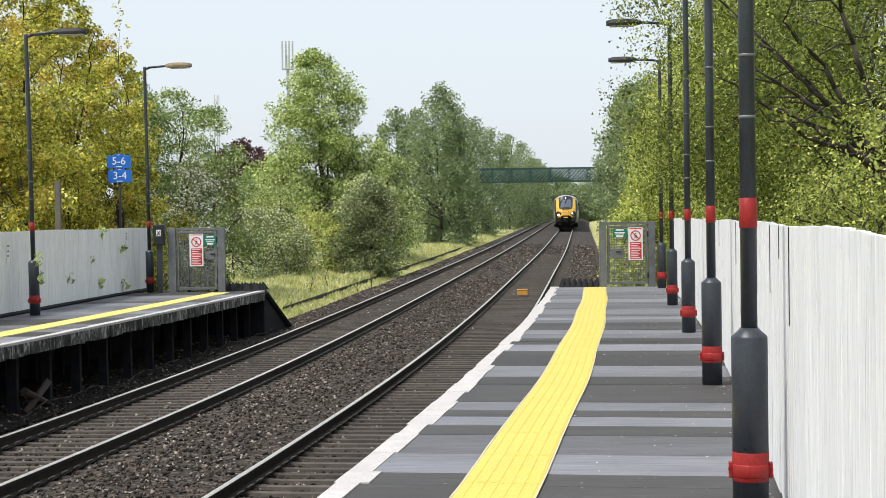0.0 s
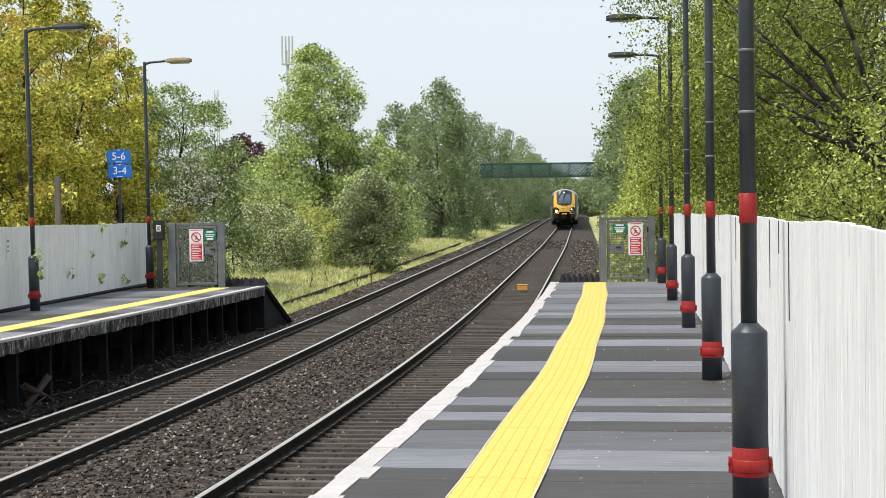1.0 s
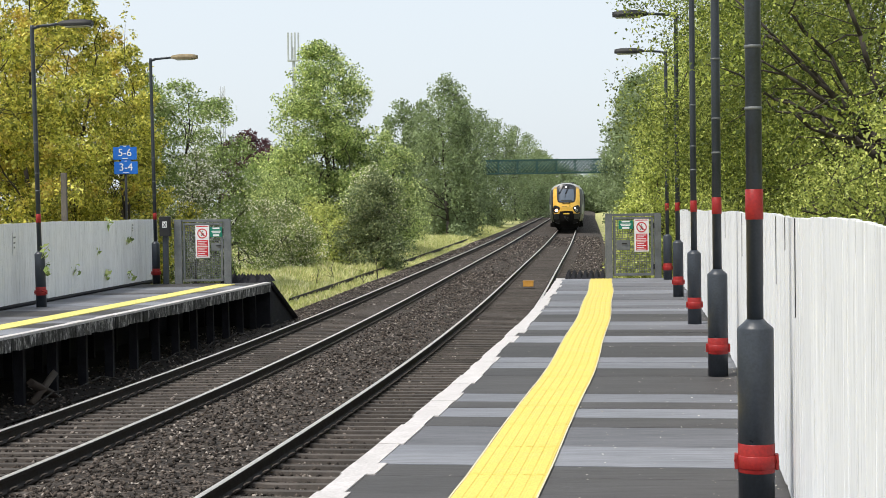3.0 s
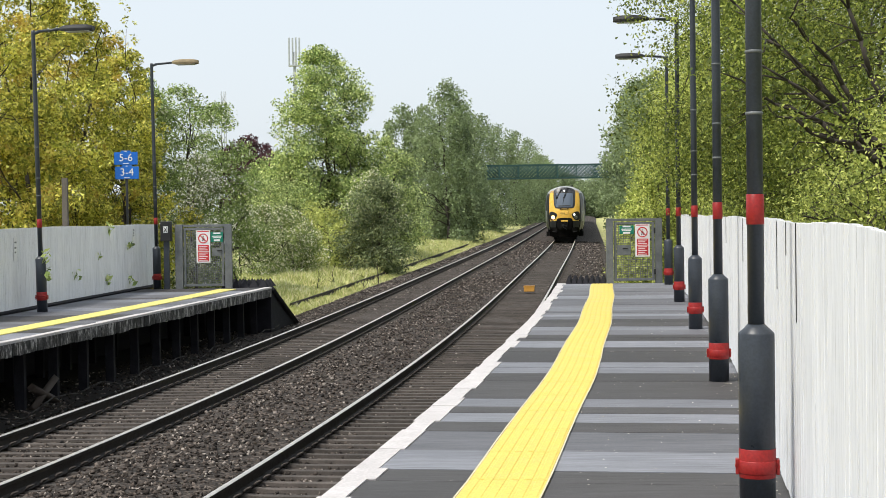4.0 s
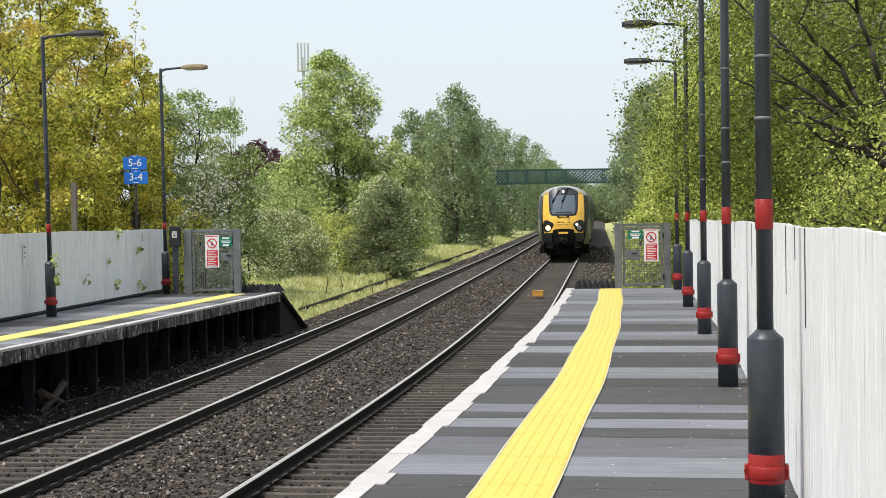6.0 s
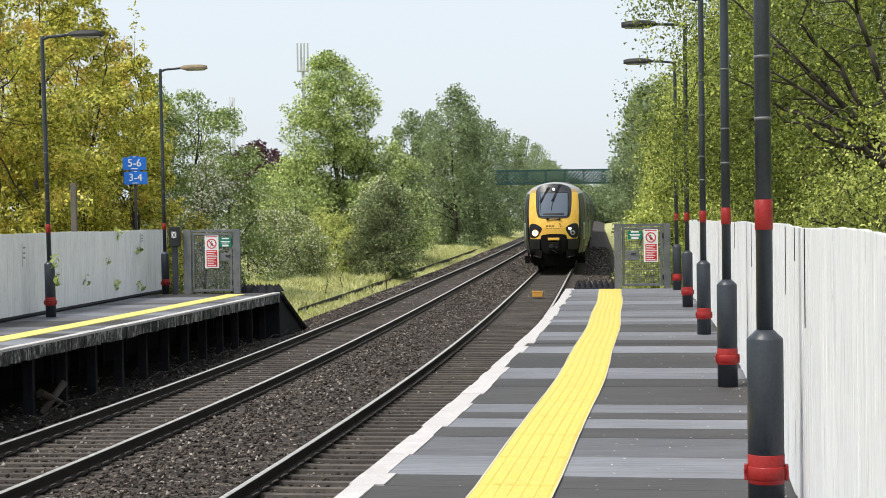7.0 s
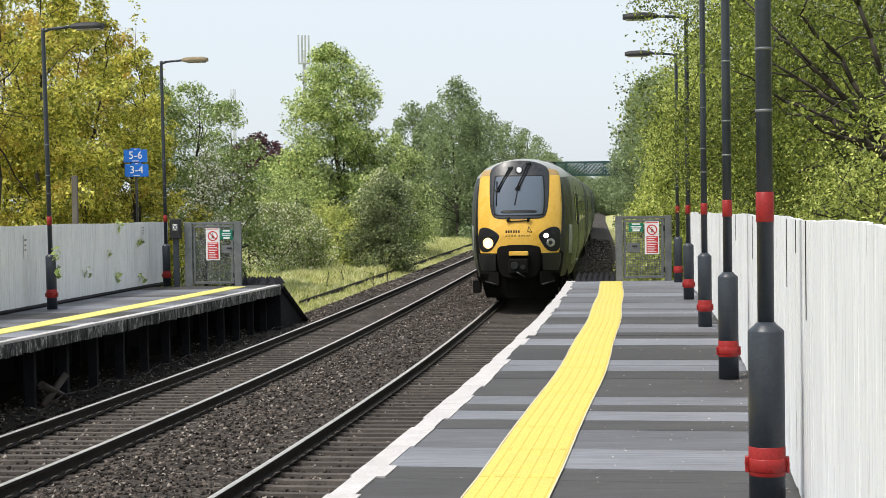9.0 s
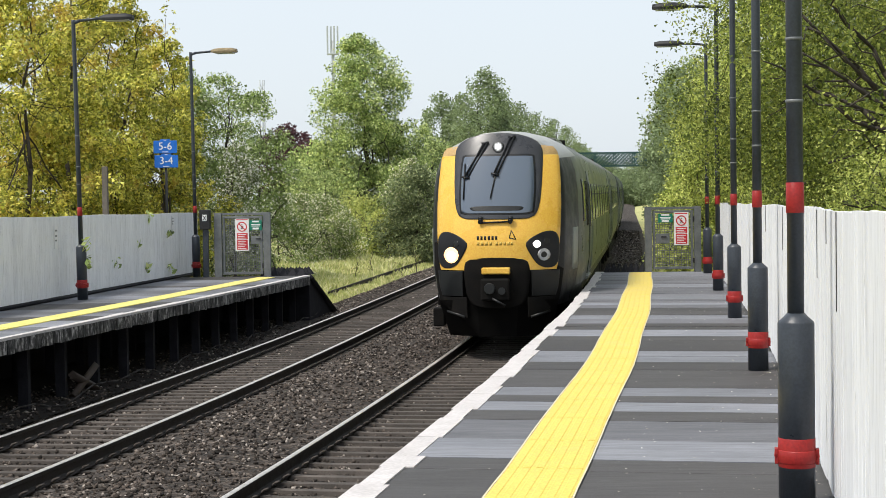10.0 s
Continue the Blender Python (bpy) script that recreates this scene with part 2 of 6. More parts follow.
M["red_sign"] = worn("red_sign_face", (0.5, 0.02, 0.03), (0.6, 0.03, 0.04), 3, 0.45, 60, 0.03)
M["green_sign"] = worn("green_sign_face", (0.0, 0.16, 0.10), (0.01, 0.2, 0.13), 3, 0.45, 60, 0.03)
M["black"] = worn("black_paint", (0.012, 0.012, 0.013), (0.022, 0.022, 0.023), 5, 0.5)
M["wood_post"] = worn("old_timber", (0.09, 0.078, 0.065), (0.17, 0.15, 0.13), 4, 0.9, 50, 0.5, stretch=(1, 1, 0.2))
M["orange"] = worn("orange_track_box", (0.55, 0.26, 0.04), (0.65, 0.34, 0.07), 6, 0.6)
# train
M["t_yellow"] = worn("yellow_front_paint", (0.74, 0.43, 0.065), (0.78, 0.48, 0.09), 2, 0.3, 40, 0.02, dirt=(0.62, 0.34, 0.06), dirt_at=0.72)
M["t_side"] = worn("dark_green_grey_body_paint", (0.055, 0.068, 0.057), (0.085, 0.102, 0.086), 1.5, 0.35, 40, 0.03, dirt=(0.1, 0.1, 0.085), dirt_at=0.7)
M["t_roof"] = worn("grimy_grey_green_roof", (0.07, 0.08, 0.07), (0.13, 0.14, 0.125), 2, 0.45, 40, 0.1)
# Cab roof lighter than the other roofs: reflected sky put into its grey.
M["t_nose"] = worn("cab_roof_with_sky_sheen", (0.24, 0.25, 0.245), (0.38, 0.39, 0.38), 3, 0.42, 40, 0.05)
M["t_brow"] = worn("dull_orange_corner_paint", (0.42, 0.27, 0.11), (0.52, 0.36, 0.17), 3, 0.4, 40, 0.03)
M["t_mask"] = worn("charcoal_mask_paint", (0.028, 0.03, 0.036), (0.045, 0.047, 0.054), 3, 0.33)
M["t_black"] = worn("black_mask_paint", (0.010, 0.011, 0.013), (0.02, 0.021, 0.023), 3, 0.42, spec=0.25)
# Underframe black with the shadow beneath the train worked into the colour.
M["t_under"] = worn("underframe_darkened_for_shade", (0.004, 0.004, 0.004), (0.011, 0.010, 0.009), 6, 0.85, 50, 0.4, spec=0.15)
M["t_skirt"] = worn("dark_grey_skirt", (0.009, 0.010, 0.011), (0.018, 0.02, 0.02), 3, 0.45)
M["t_glass"] = worn("dark_train_glass", (0.012, 0.014, 0.017), (0.02, 0.022, 0.025), 2, 0.1, 30, 0.0, spec=0.3)
# Blue-grey base: part of the sky's reflection is painted into the glass.
M["t_screen"] = Mat("windscreen_glass", 0.05, 0.0, 0.9).color((0.085, 0.11, 0.15)).m
M["t_pale"] = worn("pale_grey_door_panel", (0.2, 0.22, 0.21), (0.28, 0.3, 0.28), 2, 0.4)
M["t_lens"] = worn("unlit_lamp_lens", (0.3, 0.32, 0.33), (0.5, 0.5, 0.5), 8, 0.15, metal=0.4)
M["petal"] = leaf_material("pale_petals", (0.3, 0.26, 0.2), (0.5, 0.46, 0.4), (0.7, 0.68, 0.6))
M["mark_faint"] = worn("faded_lettering_paint", (0.45, 0.3, 0.06), (0.55, 0.36, 0.06), 12, 0.5)
M["lit_warm"] = Mat("lit_headlight", 0.3).color((0.9, 0.7, 0.4)).glow((1.0, 0.66, 0.28), 9.0).m
# Glow for the amber halo around the lit headlight.
M["lit_rim"] = Mat("headlight_halo", 0.3).color((0.8, 0.5, 0.2)).glow((1.0, 0.5, 0.2), 2.2).m
M["lit_white"] = Mat("lit_marker_light", 0.3).color((0.9, 0.9, 0.9)).glow((1.0, 0.97, 0.92), 3.0).m


# ---- mesh helpers ----
def put(name, bm, mat, parent=None, label=""):
    me = bpy.data.meshes.new(name)
    bm.to_mesh(me)
    bm.free()
    for m in (mat if isinstance(mat, (list, tuple)) else (mat,)):
        me.materials.append(M[m])
    ob = new(name, me)
    ob.parent = parent
    if label:
        ob["label"] = label
    return ob


part = put


def from_arrays(name, verts, faces, mat, parent=None, smooth=False):
    """A mesh from numpy arrays; all faces have the same number of corners."""
    me = bpy.data.meshes.new(name)
    n = faces.shape[1]
    me.vertices.add(len(verts))
    me.vertices.foreach_set("co", np.ascontiguousarray(verts, dtype=np.float32).ravel())
    me.loops.add(faces.size)
    me.loops.foreach_set("vertex_index", np.ascontiguousarray(faces, dtype=np.int32).ravel())
    me.polygons.add(len(faces))
    me.polygons.foreach_set("loop_start", np.arange(0, faces.size, n, dtype=np.int32))
    me.update(calc_edges=True)
    if smooth:
        me.shade_smooth()
    me.materials.append(M[mat])
    ob = new(name, me)
    ob.parent = parent
    return ob


def thing(name, label, category, at=(0, 0, 0), turn=0, group="", kind=""):
    ob = new(name)
    ob.matrix_basis = pose(*at, 0, 0, turn)
    ob.empty_display_size = 0.1
    return tagged(ob, label, category, group, kind)


def box(bm, x0, x1, y0, y1, z0, z1, bevel=0.0, m=None):
    vs = [bm.verts.new((x, y, z)) for x in (x0, x1) for y in (y0, y1) for z in (z0, z1)]
    fs = [bm.faces.new([vs[i] for i in f]) for f in ((0, 1, 3, 2), (4, 6, 7, 5), (0, 4, 5, 1), (2, 3, 7, 6), (0, 2, 6, 4), (1, 5, 7, 3))]
    if bevel:
        es = list({e for f in fs for e in f.edges})
        r = bmesh.ops.bevel(bm, geom=es, offset=bevel, segments=2, affect="EDGES", profile=0.5)
        vs = list({v for v in vs if v.is_valid} | set(r["verts"]))
    if m is not None:
        bmesh.ops.transform(bm, matrix=m, verts=vs)
    return bm


def boxm(x0, x1, y0, y1, z0, z1, bevel=0.0):
    return box(bmesh.new(), x0, x1, y0, y1, z0, z1, bevel)


def lathe(bm, rings, seg=24, cap=True, smooth=True):
    """rings: (z, radius) from the bottom up."""
    loops = [[bm.verts.new((r * math.cos(2 * math.pi * i / seg), r * math.sin(2 * math.pi * i / seg), z)) for i in range(seg)] for z, r in rings]
    for a, b in zip(loops, loops[1:]):
        for i in range(seg):
            bm.faces.new((a[i], a[(i + 1) % seg], b[(i + 1) % seg], b[i])).smooth = smooth
    if cap:
        bm.faces.new(loops[0][::-1])
        bm.faces.new(loops[-1])
    return bm


def tube(bm, a, b, r0, r1=None, seg=8):
    a, b = Vector(a), Vector(b)
    r1 = r0 if r1 is None else r1
    q = (b - a).to_track_quat("Z", "Y")
    loops = []
    for p, r in ((a, r0), (b, r1)):
        loops.append([bm.verts.new(p + q @ Vector((r * math.cos(2 * math.pi * i / seg), r * math.sin(2 * math.pi * i / seg), 0))) for i in range(seg)])
    for i in range(seg):
        bm.faces.new((loops[0][i], loops[0][(i + 1) % seg], loops[1][(i + 1) % seg], loops[1][i])).smooth = True
    bm.faces.new(loops[0][::-1])
    bm.faces.new(loops[1])
    return bm


# ---- the line of the railway: offsets are measured from the left rail of the near track ----
def line_x(y):
    return -2.29 + 0.090 * (y - 14.4) + 1.21 * (1 - np.exp(-(y - 14.4) / 22)) - 0.12 * np.exp(-((y - 60) / 24) ** 2)


def slope(y):
    return 0.090 + 0.055 * np.exp(-(y - 14.4) / 22) + 0.12 * 2 * (y - 60) / 576 * np.exp(-((y - 60) / 24) ** 2)


def rise(y):
    return 0.0079 * (np.hypot(y - 25, 6) + y - 25) / 2


def side(y, off):
    s = slope(y)
    n = math.hypot(1, s)
    return line_x(y) + off / n, y - off * s / n


def heading(y):
    return -math.degrees(math.atan(slope(y)))


def sweep(bm, section, ys, lift=rise, closed=True, smooth=False):
    """Carry a section of (offset, z) along the line at the given y."""
    loops = []
    for y in ys:
        loops.append([bm.verts.new((*side(y, o), z + (lift(y) if lift else 0))) for o, z in section])
    n = len(section)
    for a, b in zip(loops, loops[1:]):
        for i in range(n if closed else n - 1):
            f = bm.faces.new((a[i], b[i], b[(i + 1) % n], a[(i + 1) % n]))
            f.smooth = smooth
    if closed:
        bm.faces.new(loops[0])
        bm.faces.new(loops[-1][::-1])
    bmesh.ops.recalc_face_normals(bm, faces=bm.faces)
    return bm


def steps(a, b, n):
    return [a + (b - a) * i / n for i in range(n + 1)]


def at_line(y, off, z=0.0):
    return (*side(y, off), z)


# ---- ground and track bed ----
def ground_height(off, y):
    bank = 0.0
    if off < -5.2:
        bank = 0.5 * min(1, (-5.2 - off) / 7)
    if off > 4.0:
        bank = 0.55 * min(1, (off - 4.0) / 4)
    return -1.42 + bank + 0.08 * noise.noise((off * 0.3, y * 0.3, 0))


# cross-section of the ballast bed: offset, height
BED = [(-5.9, -1.55), (-5.5, -1.34), (-5.0, -1.22), (-4.45, -1.21), (-3.8, -1.225), (-3.05, -1.235), (-2.3, -1.215), (-1.85, -1.14), (-1.2, -1.08), (-0.6, -1.15), (0, -1.215), (0.75, -1.235), (1.5, -1.215), (2.2, -1.21), (3.2, -1.28), (4.1, -1.55)]


def make_ground():
    bm = bmesh.new()
    offs = [-900, -300, -120, -60, -30, -20, -15, -12.5, -11, -10, -9, -8, -7, -6.3, -5.7, -5.2, -4.6, -3, 0, 3, 3.6, 4.2, 5, 6, 7.5, 9, 12, 18, 30, 60, 150, 400, 900]
    ys = [-300, -60, -10] + steps(0, 120, 80) + [130, 150, 180, 220, 280, 360, 500, 900, 2500]
    rows = []
    for y in ys:
        rows.append([bm.verts.new((*side(min(y, 400), o), ground_height(o, y) + rise(min(y, 260)))) if y <= 400 else
                     bm.verts.new((line_x(y) + o * (1 + y / 400), y, ground_height(o, y) + rise(260))) for o in offs])
    for a, b in zip(rows, rows[1:]):
        for i in range(len(offs) - 1):
            bm.faces.new((a[i], a[i + 1], b[i + 1], b[i])).smooth = True
    tagged(put("ground", bm, "grass_ground"), "rough spring grass beside the railway", "ground", kind="structure")
    bm = bmesh.new()
    prof = BED
    sweep(bm, prof, steps(-6, 120, 90) + [140, 170, 210, 260, 330], closed=False, smooth=True)
    tagged(put("track_bed", bm, "ballast"), "brown-grey stone ballast bed under the tracks", "track bed", kind="structure")


SPACING = 0.37


def ballast_stones():
    """Loose stones on the bed, as one sheet of uncountable pieces."""
    rng = np.random.default_rng(3)
    base = np.array([(1, 0, 0), (-1, 0, 0), (0, 1, 0), (0, -1, 0), (0, 0, 1), (0, 0, -1)], float)
    tri = np.array([(0, 2, 4), (2, 1, 4), (1, 3, 4), (3, 0, 4), (2, 0, 5), (1, 2, 5), (3, 1, 5), (0, 3, 5)])
    n = 96000
    t = rng.random(n)
    y = np.where(t < 0.84, 11.5 + 48 * (t / 0.84) ** 1.7, 52 + 62 * rng.random(n) ** 1.3)
    off = rng.uniform(-5.7, 3.3, n)
    keep = np.ones(n, bool)
    # bare strips along the foot of each rail, thinner cover between the rails
    for r in (-3.80, -2.295, 0.0, 1.505):
        keep &= np.abs(off - r) > 0.09
    inner = ((off > -4.0) & (off < -2.2)) | ((off > -0.15) & (off < 1.65))
    keep &= ~(inner & (rng.random(n) < 0.05))
    keep &= ~((off < -4.4) & (y < 36.5) & (rng.random(n) < 0.35))
    # cribs only: the sleepers' tops stay clear
    on_sleeper = np.abs((y - 9 + SPACING / 2) % SPACING - SPACING / 2) < 0.085
    for mid in (-3.0475, 0.7525):
        middle = 0.42 if mid < 0 else 0.0
        keep &= ~(on_sleeper & (np.abs(off - mid) > middle) & (np.abs(off - mid) < 1.28) & (rng.random(n) < 0.88))
    y, off = y[keep], off[keep]
    n = len(y)
    xp, zp = np.array(BED).T
    z = np.interp(off, xp, zp) + rng.uniform(-0.012, 0.016, n)
    s = slope(y)
    h = np.hypot(1, s)
    x = line_x(y) + off / h
    z = z + rise(y)
    soil = np.interp(off, (-6.0, -5.3, -4.7, -4.4), (-1.08, -1.13, -1.15, -1.17))
    z = np.where((off < -4.4) & (y < 36.4), soil + rng.uniform(-0.012, 0.016, n), z)
    yy = y - off * s / h
    size = rng.uniform(0.013, 0.036, n) * (1 + np.clip(y - 45, 0, 60) / 45)
    v = base[None] * rng.uniform(0.5, 1.3, (n, 6, 1)) + rng.normal(0, 0.26, (n, 6, 3))
    a = rng.uniform(0, 6.28, n)
    b = rng.uniform(-0.7, 0.7, n)
    ca, sa, cb, sb = np.cos(a)[:, None], np.sin(a)[:, None], np.cos(b)[:, None], np.sin(b)[:, None]
    vx, vy, vz = v[..., 0], v[..., 1], v[..., 2] * 0.8
    vx, vz = cb * vx + sb * vz, -sb * vx + cb * vz
    vx, vy = ca * vx - sa * vy, sa * vx + ca * vy
    co = np.stack((vx * size[:, None] + x[:, None], vy * size[:, None] + yy[:, None], vz * size[:, None] + z[:, None]), -1)
    f = (tri[None] + (np.arange(n) * 6)[:, None, None]).reshape(-1, 3)
    ob = from_arrays("ballast_stones", co.reshape(-1, 3), f, "stone")
    tagged(ob, "loose angular brown-grey ballast stones between the rails", "ballast", kind="stuff")


def rail_section(off, top):
    return [(off - 0.07, top - 0.159), (off + 0.07, top - 0.159), (off + 0.07, top - 0.148), (off + 0.012, top - 0.125), (off + 0.012, top - 0.05),
            (off + 0.035, top - 0.038), (off + 0.035, top - 0.006), (off - 0.035, top - 0.006), (off - 0.035, top - 0.038),
            (off - 0.012, top - 0.05), (off - 0.012, top - 0.125), (off - 0.07, top - 0.148)]


RAIL_Z = {-3.80: -1.03, -2.295: -1.015, 0.0: -1.012, 1.505: -1.008}


def sleeper_mesh():
    bm = bmesh.new()
    sec = [(-0.095, -0.2), (0.095, -0.2), (0.06, 0.0), (-0.06, 0.0)]
    ends = []
    for x in (-1.25, -0.95, -0.5, 0.5, 0.95, 1.25):
        drop = 0.02 if abs(x) < 0.6 else (0.0 if abs(x) < 1 else 0.03)
        ends.append([bm.verts.new((x, a, b - (drop if b == 0 else 0))) for a, b in sec])
    for a, b in zip(ends, ends[1:]):
        for i in range(4):
            bm.faces.new((a[i], a[(i + 1) % 4], b[(i + 1) % 4], b[i]))
    bm.faces.new(ends[0][::-1])
    bm.faces.new(ends[-1])
    # a curled spring clip on each side of both rails
    for x in (-0.7525, 0.7525):
        for d in (-1, 1):
            arc = [(x + d * u, v, w) for u, v, w in ((0.07, -0.05, 0.015), (0.1, -0.045, 0.05), (0.14, 0.0, 0.06), (0.1, 0.045, 0.045), (0.06, 0.03, 0.02))]
            for p, q in zip(arc, arc[1:]):
                tube(bm, p, q, 0.011, seg=4)
    bmesh.ops.recalc_face_normals(bm, faces=bm.faces)
    me = bpy.data.meshes.new("sleeper")
    bm.to_mesh(me)
    bm.free()
    me.materials.append(M["sleeper"])
    return me


def make_tracks():
    me = sleeper_mesh()
    ys = steps(-6, 110, 150) + [125, 145, 170, 200, 240, 290, 330]
    rng = random.Random(5)
    for k, (lo, hi) in enumerate(((-3.80, -2.295), (0.0, 1.505))):
        tr = thing("railway_track", "rusty steel rails with polished heads on concrete sleepers", "railway track", group="tracks", kind="structure")
        for off in (lo, hi):
            bm = sweep(bmesh.new(), rail_section(off, RAIL_Z[off]), ys)
            rail = put("rail", bm, "rail_side", tr)
            top = RAIL_Z[off]
            bm = sweep(bmesh.new(), [(off - 0.031, top - 0.006), (off + 0.031, top - 0.006), (off + 0.024, top), (off - 0.024, top)], ys)
            put("rail_head", bm, "rail_top", rail, "polished running surface")
        y = 9.0
        while y < 92:
            m = pose(*at_line(y, (lo + hi) / 2, (RAIL_Z[lo] + RAIL_Z[hi]) / 2 - 0.158 + rise(y)), 0, 0, heading(y) + rng.uniform(-0.6, 0.6)) @ pose(0, 0, 0, 0, -math.degrees(math.atan2(RAIL_Z[hi] - RAIL_Z[lo], 1.505)), 0)
            ob = new("sleeper", me)
            ob.parent = tr
            ob.matrix_basis = m
            y += SPACING


# ---- platforms ----
R_END = 34.8


def near_edge(y):
    return 2.39 - 0.0066 * (y - 9)


BANDS = ((-4.0, "dark"), (-1.5, "light"), (0.0, "dark"), (2.5, "light"), (4.0, "mid"), (5.6, "light"), (7.2, "dark"), (9.0, "dark"), (9.4, "light"),
         (10.18, "mid"), (11.1, "dark"), (11.6, "light"), (12.12, "dark"), (12.52, "light"), (13.07, "dark"), (15.2, "light"), (16.3, "dark"),
         (17.6, "dark"), (18.1, "light"), (19.0, "dark"), (20.0, "mid"), (20.8, "light"), (21.5, "dark"), (22.95, "mid"), (23.6, "light"),
         (24.06, "mid"), (25.0, "light"), (25.9, "mid"), (27.2, "mid"), (28.4, "light"), (29.6, "mid"), (31.0, "mid"), (32.4, "light"), (R_END, ""))


def strip_piece(name, y0, y1, o0, o1, z0, z1, mat, parent, gap=0.004):
    """A slab between two y along the line; o0 and o1 are offsets or functions of y."""
    bm = bmesh.new()
    f0 = o0 if callable(o0) else (lambda y: o0)
    f1 = o1 if callable(o1) else (lambda y: o1)
    vs = []
    for y in (y0 + gap, y1 - gap):
        for o in (f0(y), f1(y)):
            for z in (z0, z1):
                vs.append(bm.verts.new((*side(y, o), z)))
    for f in ((0, 1, 3, 2), (4, 6, 7, 5), (0, 4, 5, 1), (2, 3, 7, 6), (0, 2, 6, 4), (1, 5, 7, 3)):
        bm.faces.new([vs[i] for i in f])
    bmesh.ops.recalc_face_normals(bm, faces=bm.faces)
    return put(name, bm, mat, parent)


def tactile_strip(parent, y0, y1, off, width, z, mat="yellow_tile"):
    """Yellow tiles with raised bars along the platform, framed by a cream line."""
    y = y0
    while y < y1 - 0.05:
        e = min(y + 1.05, y1)
        bm = bmesh.new()
        n = 6
        w = width / n
        sec = []
        for i in range(n):
            a = off(y) if callable(off) else off
            a += i * w
            sec += [(a, z), (a + w * 0.14, z), (a + w * 0.22, z + 0.0035), (a + w * 0.78, z + 0.0035), (a + w * 0.86, z)]
        sec += [(a + w, z), (a + w, z - 0.02), (a + w - width, z - 0.02)]
        a1 = off(e) if callable(off) else off
        d = a1 - (a + w - width)
        rows = []
        for yy, s in ((y + 0.006, 0), ((y + e) / 2, d / 2), (e - 0.006, d)):
            rows.append([bm.verts.new((*side(yy, o + s), zz)) for o, zz in sec])
        m = len(sec)
        for a_, b_ in zip(rows, rows[1:]):
            for i in range(m):
                bm.faces.new((a_[i], b_[i], b_[(i + 1) % m], a_[(i + 1) % m]))
        bm.faces.new(rows[0])
        bm.faces.new(rows[-1][::-1])
        bmesh.ops.recalc_face_normals(bm, faces=bm.faces)
        put("tactile_tile", bm, mat, parent)
        y = e


def make_near_platform():
    rng = random.Random(11)
    pf = thing("platform_near", "grey boarded station platform with patched pale and dark boards", "platform", kind="structure")
    slab = bmesh.new()
    ys = steps(-4, R_END, 40)
    rows = [[bm_v for bm_v in (slab.verts.new((*side(y, near_edge(y) + 0.12), z)) for z in (-0.18, -0.04))] +
            [slab.verts.new((*side(y, 5.3), z)) for z in (-0.04, -0.18)] for y in ys]
    for a, b in zip(rows, rows[1:]):
        for i in range(4):
            slab.faces.new((a[i], b[i], b[(i + 1) % 4], a[(i + 1) % 4]))
    bmesh.ops.recalc_face_normals(slab, faces=slab.faces)
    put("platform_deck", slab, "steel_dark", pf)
    for (y0, tone), (y1, _) in zip(BANDS, BANDS[1:]):
        y0, y1 = y0 + (4 * slope(y0) if y0 > 0 else 0), y1 + (4 * slope(y1) if y1 > 0 else 0)
        n = max(1, round((y1 - y0) / 0.62))
        for a, b in zip(steps(y0, y1, n), steps(y0, y1, n)[1:]):
            z = rng.uniform(-0.003, 0.002)
            strip_piece("board", a, b, near_edge, 5.28, -0.04, z, "plank_" + tone, pf)
            w = rng.uniform(0.10, 0.19)
            j = rng.uniform(-0.014, 0.014)
            strip_piece("edge_board", a, b, lambda y: near_edge(y) - 0.02 + j, lambda y: near_edge(y) + w, -0.05, 0.006 + rng.uniform(0, 0.003), "edge_white", pf, 0.002)
    yl = lambda y: near_edge(y) + 0.755 + 0.012 * math.sin(y * 0.9)
    tactile_strip(pf, -4, R_END, yl, 0.47, 0.010)
    for d in (-0.012, 0.473):
        bm = bmesh.new()
        rows = []
        for y in steps(-4, R_END, 80):
            a = yl(y) + d + 0.006 * noise.noise((y * 1.7, d, 0))
            rows.append([bm.verts.new((*side(y, o), 0.0115)) for o in (a, a + 0.011)])
        for p, q in zip(rows, rows[1:]):
            bm.faces.new((p[0], q[0], q[1], p[1]))
        put("tile_border", bm, "cream_line", pf)
    # trestles below the edge, and an added, unseen dark sheet behind them
    for y in steps(-3, 34, 15):
        bm = bmesh.new()
        o = near_edge(y) + 0.25
        for oo in (o, 4.9):
            x, yy = side(y, oo)
            box(bm, x - 0.06, x + 0.06, yy - 0.06, yy + 0.06, -1.4, -0.15)
        put("trestle", bm, "steel_dark", pf)
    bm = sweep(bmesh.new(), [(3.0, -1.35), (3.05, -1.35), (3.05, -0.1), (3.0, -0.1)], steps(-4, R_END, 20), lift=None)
    put("dark_sheet", bm, "steel_dark", pf)


L_END = 35.7
L_Z = -0.05


def left_fence_x(y):
    return -7.87 + 0.061 * (y - 27)


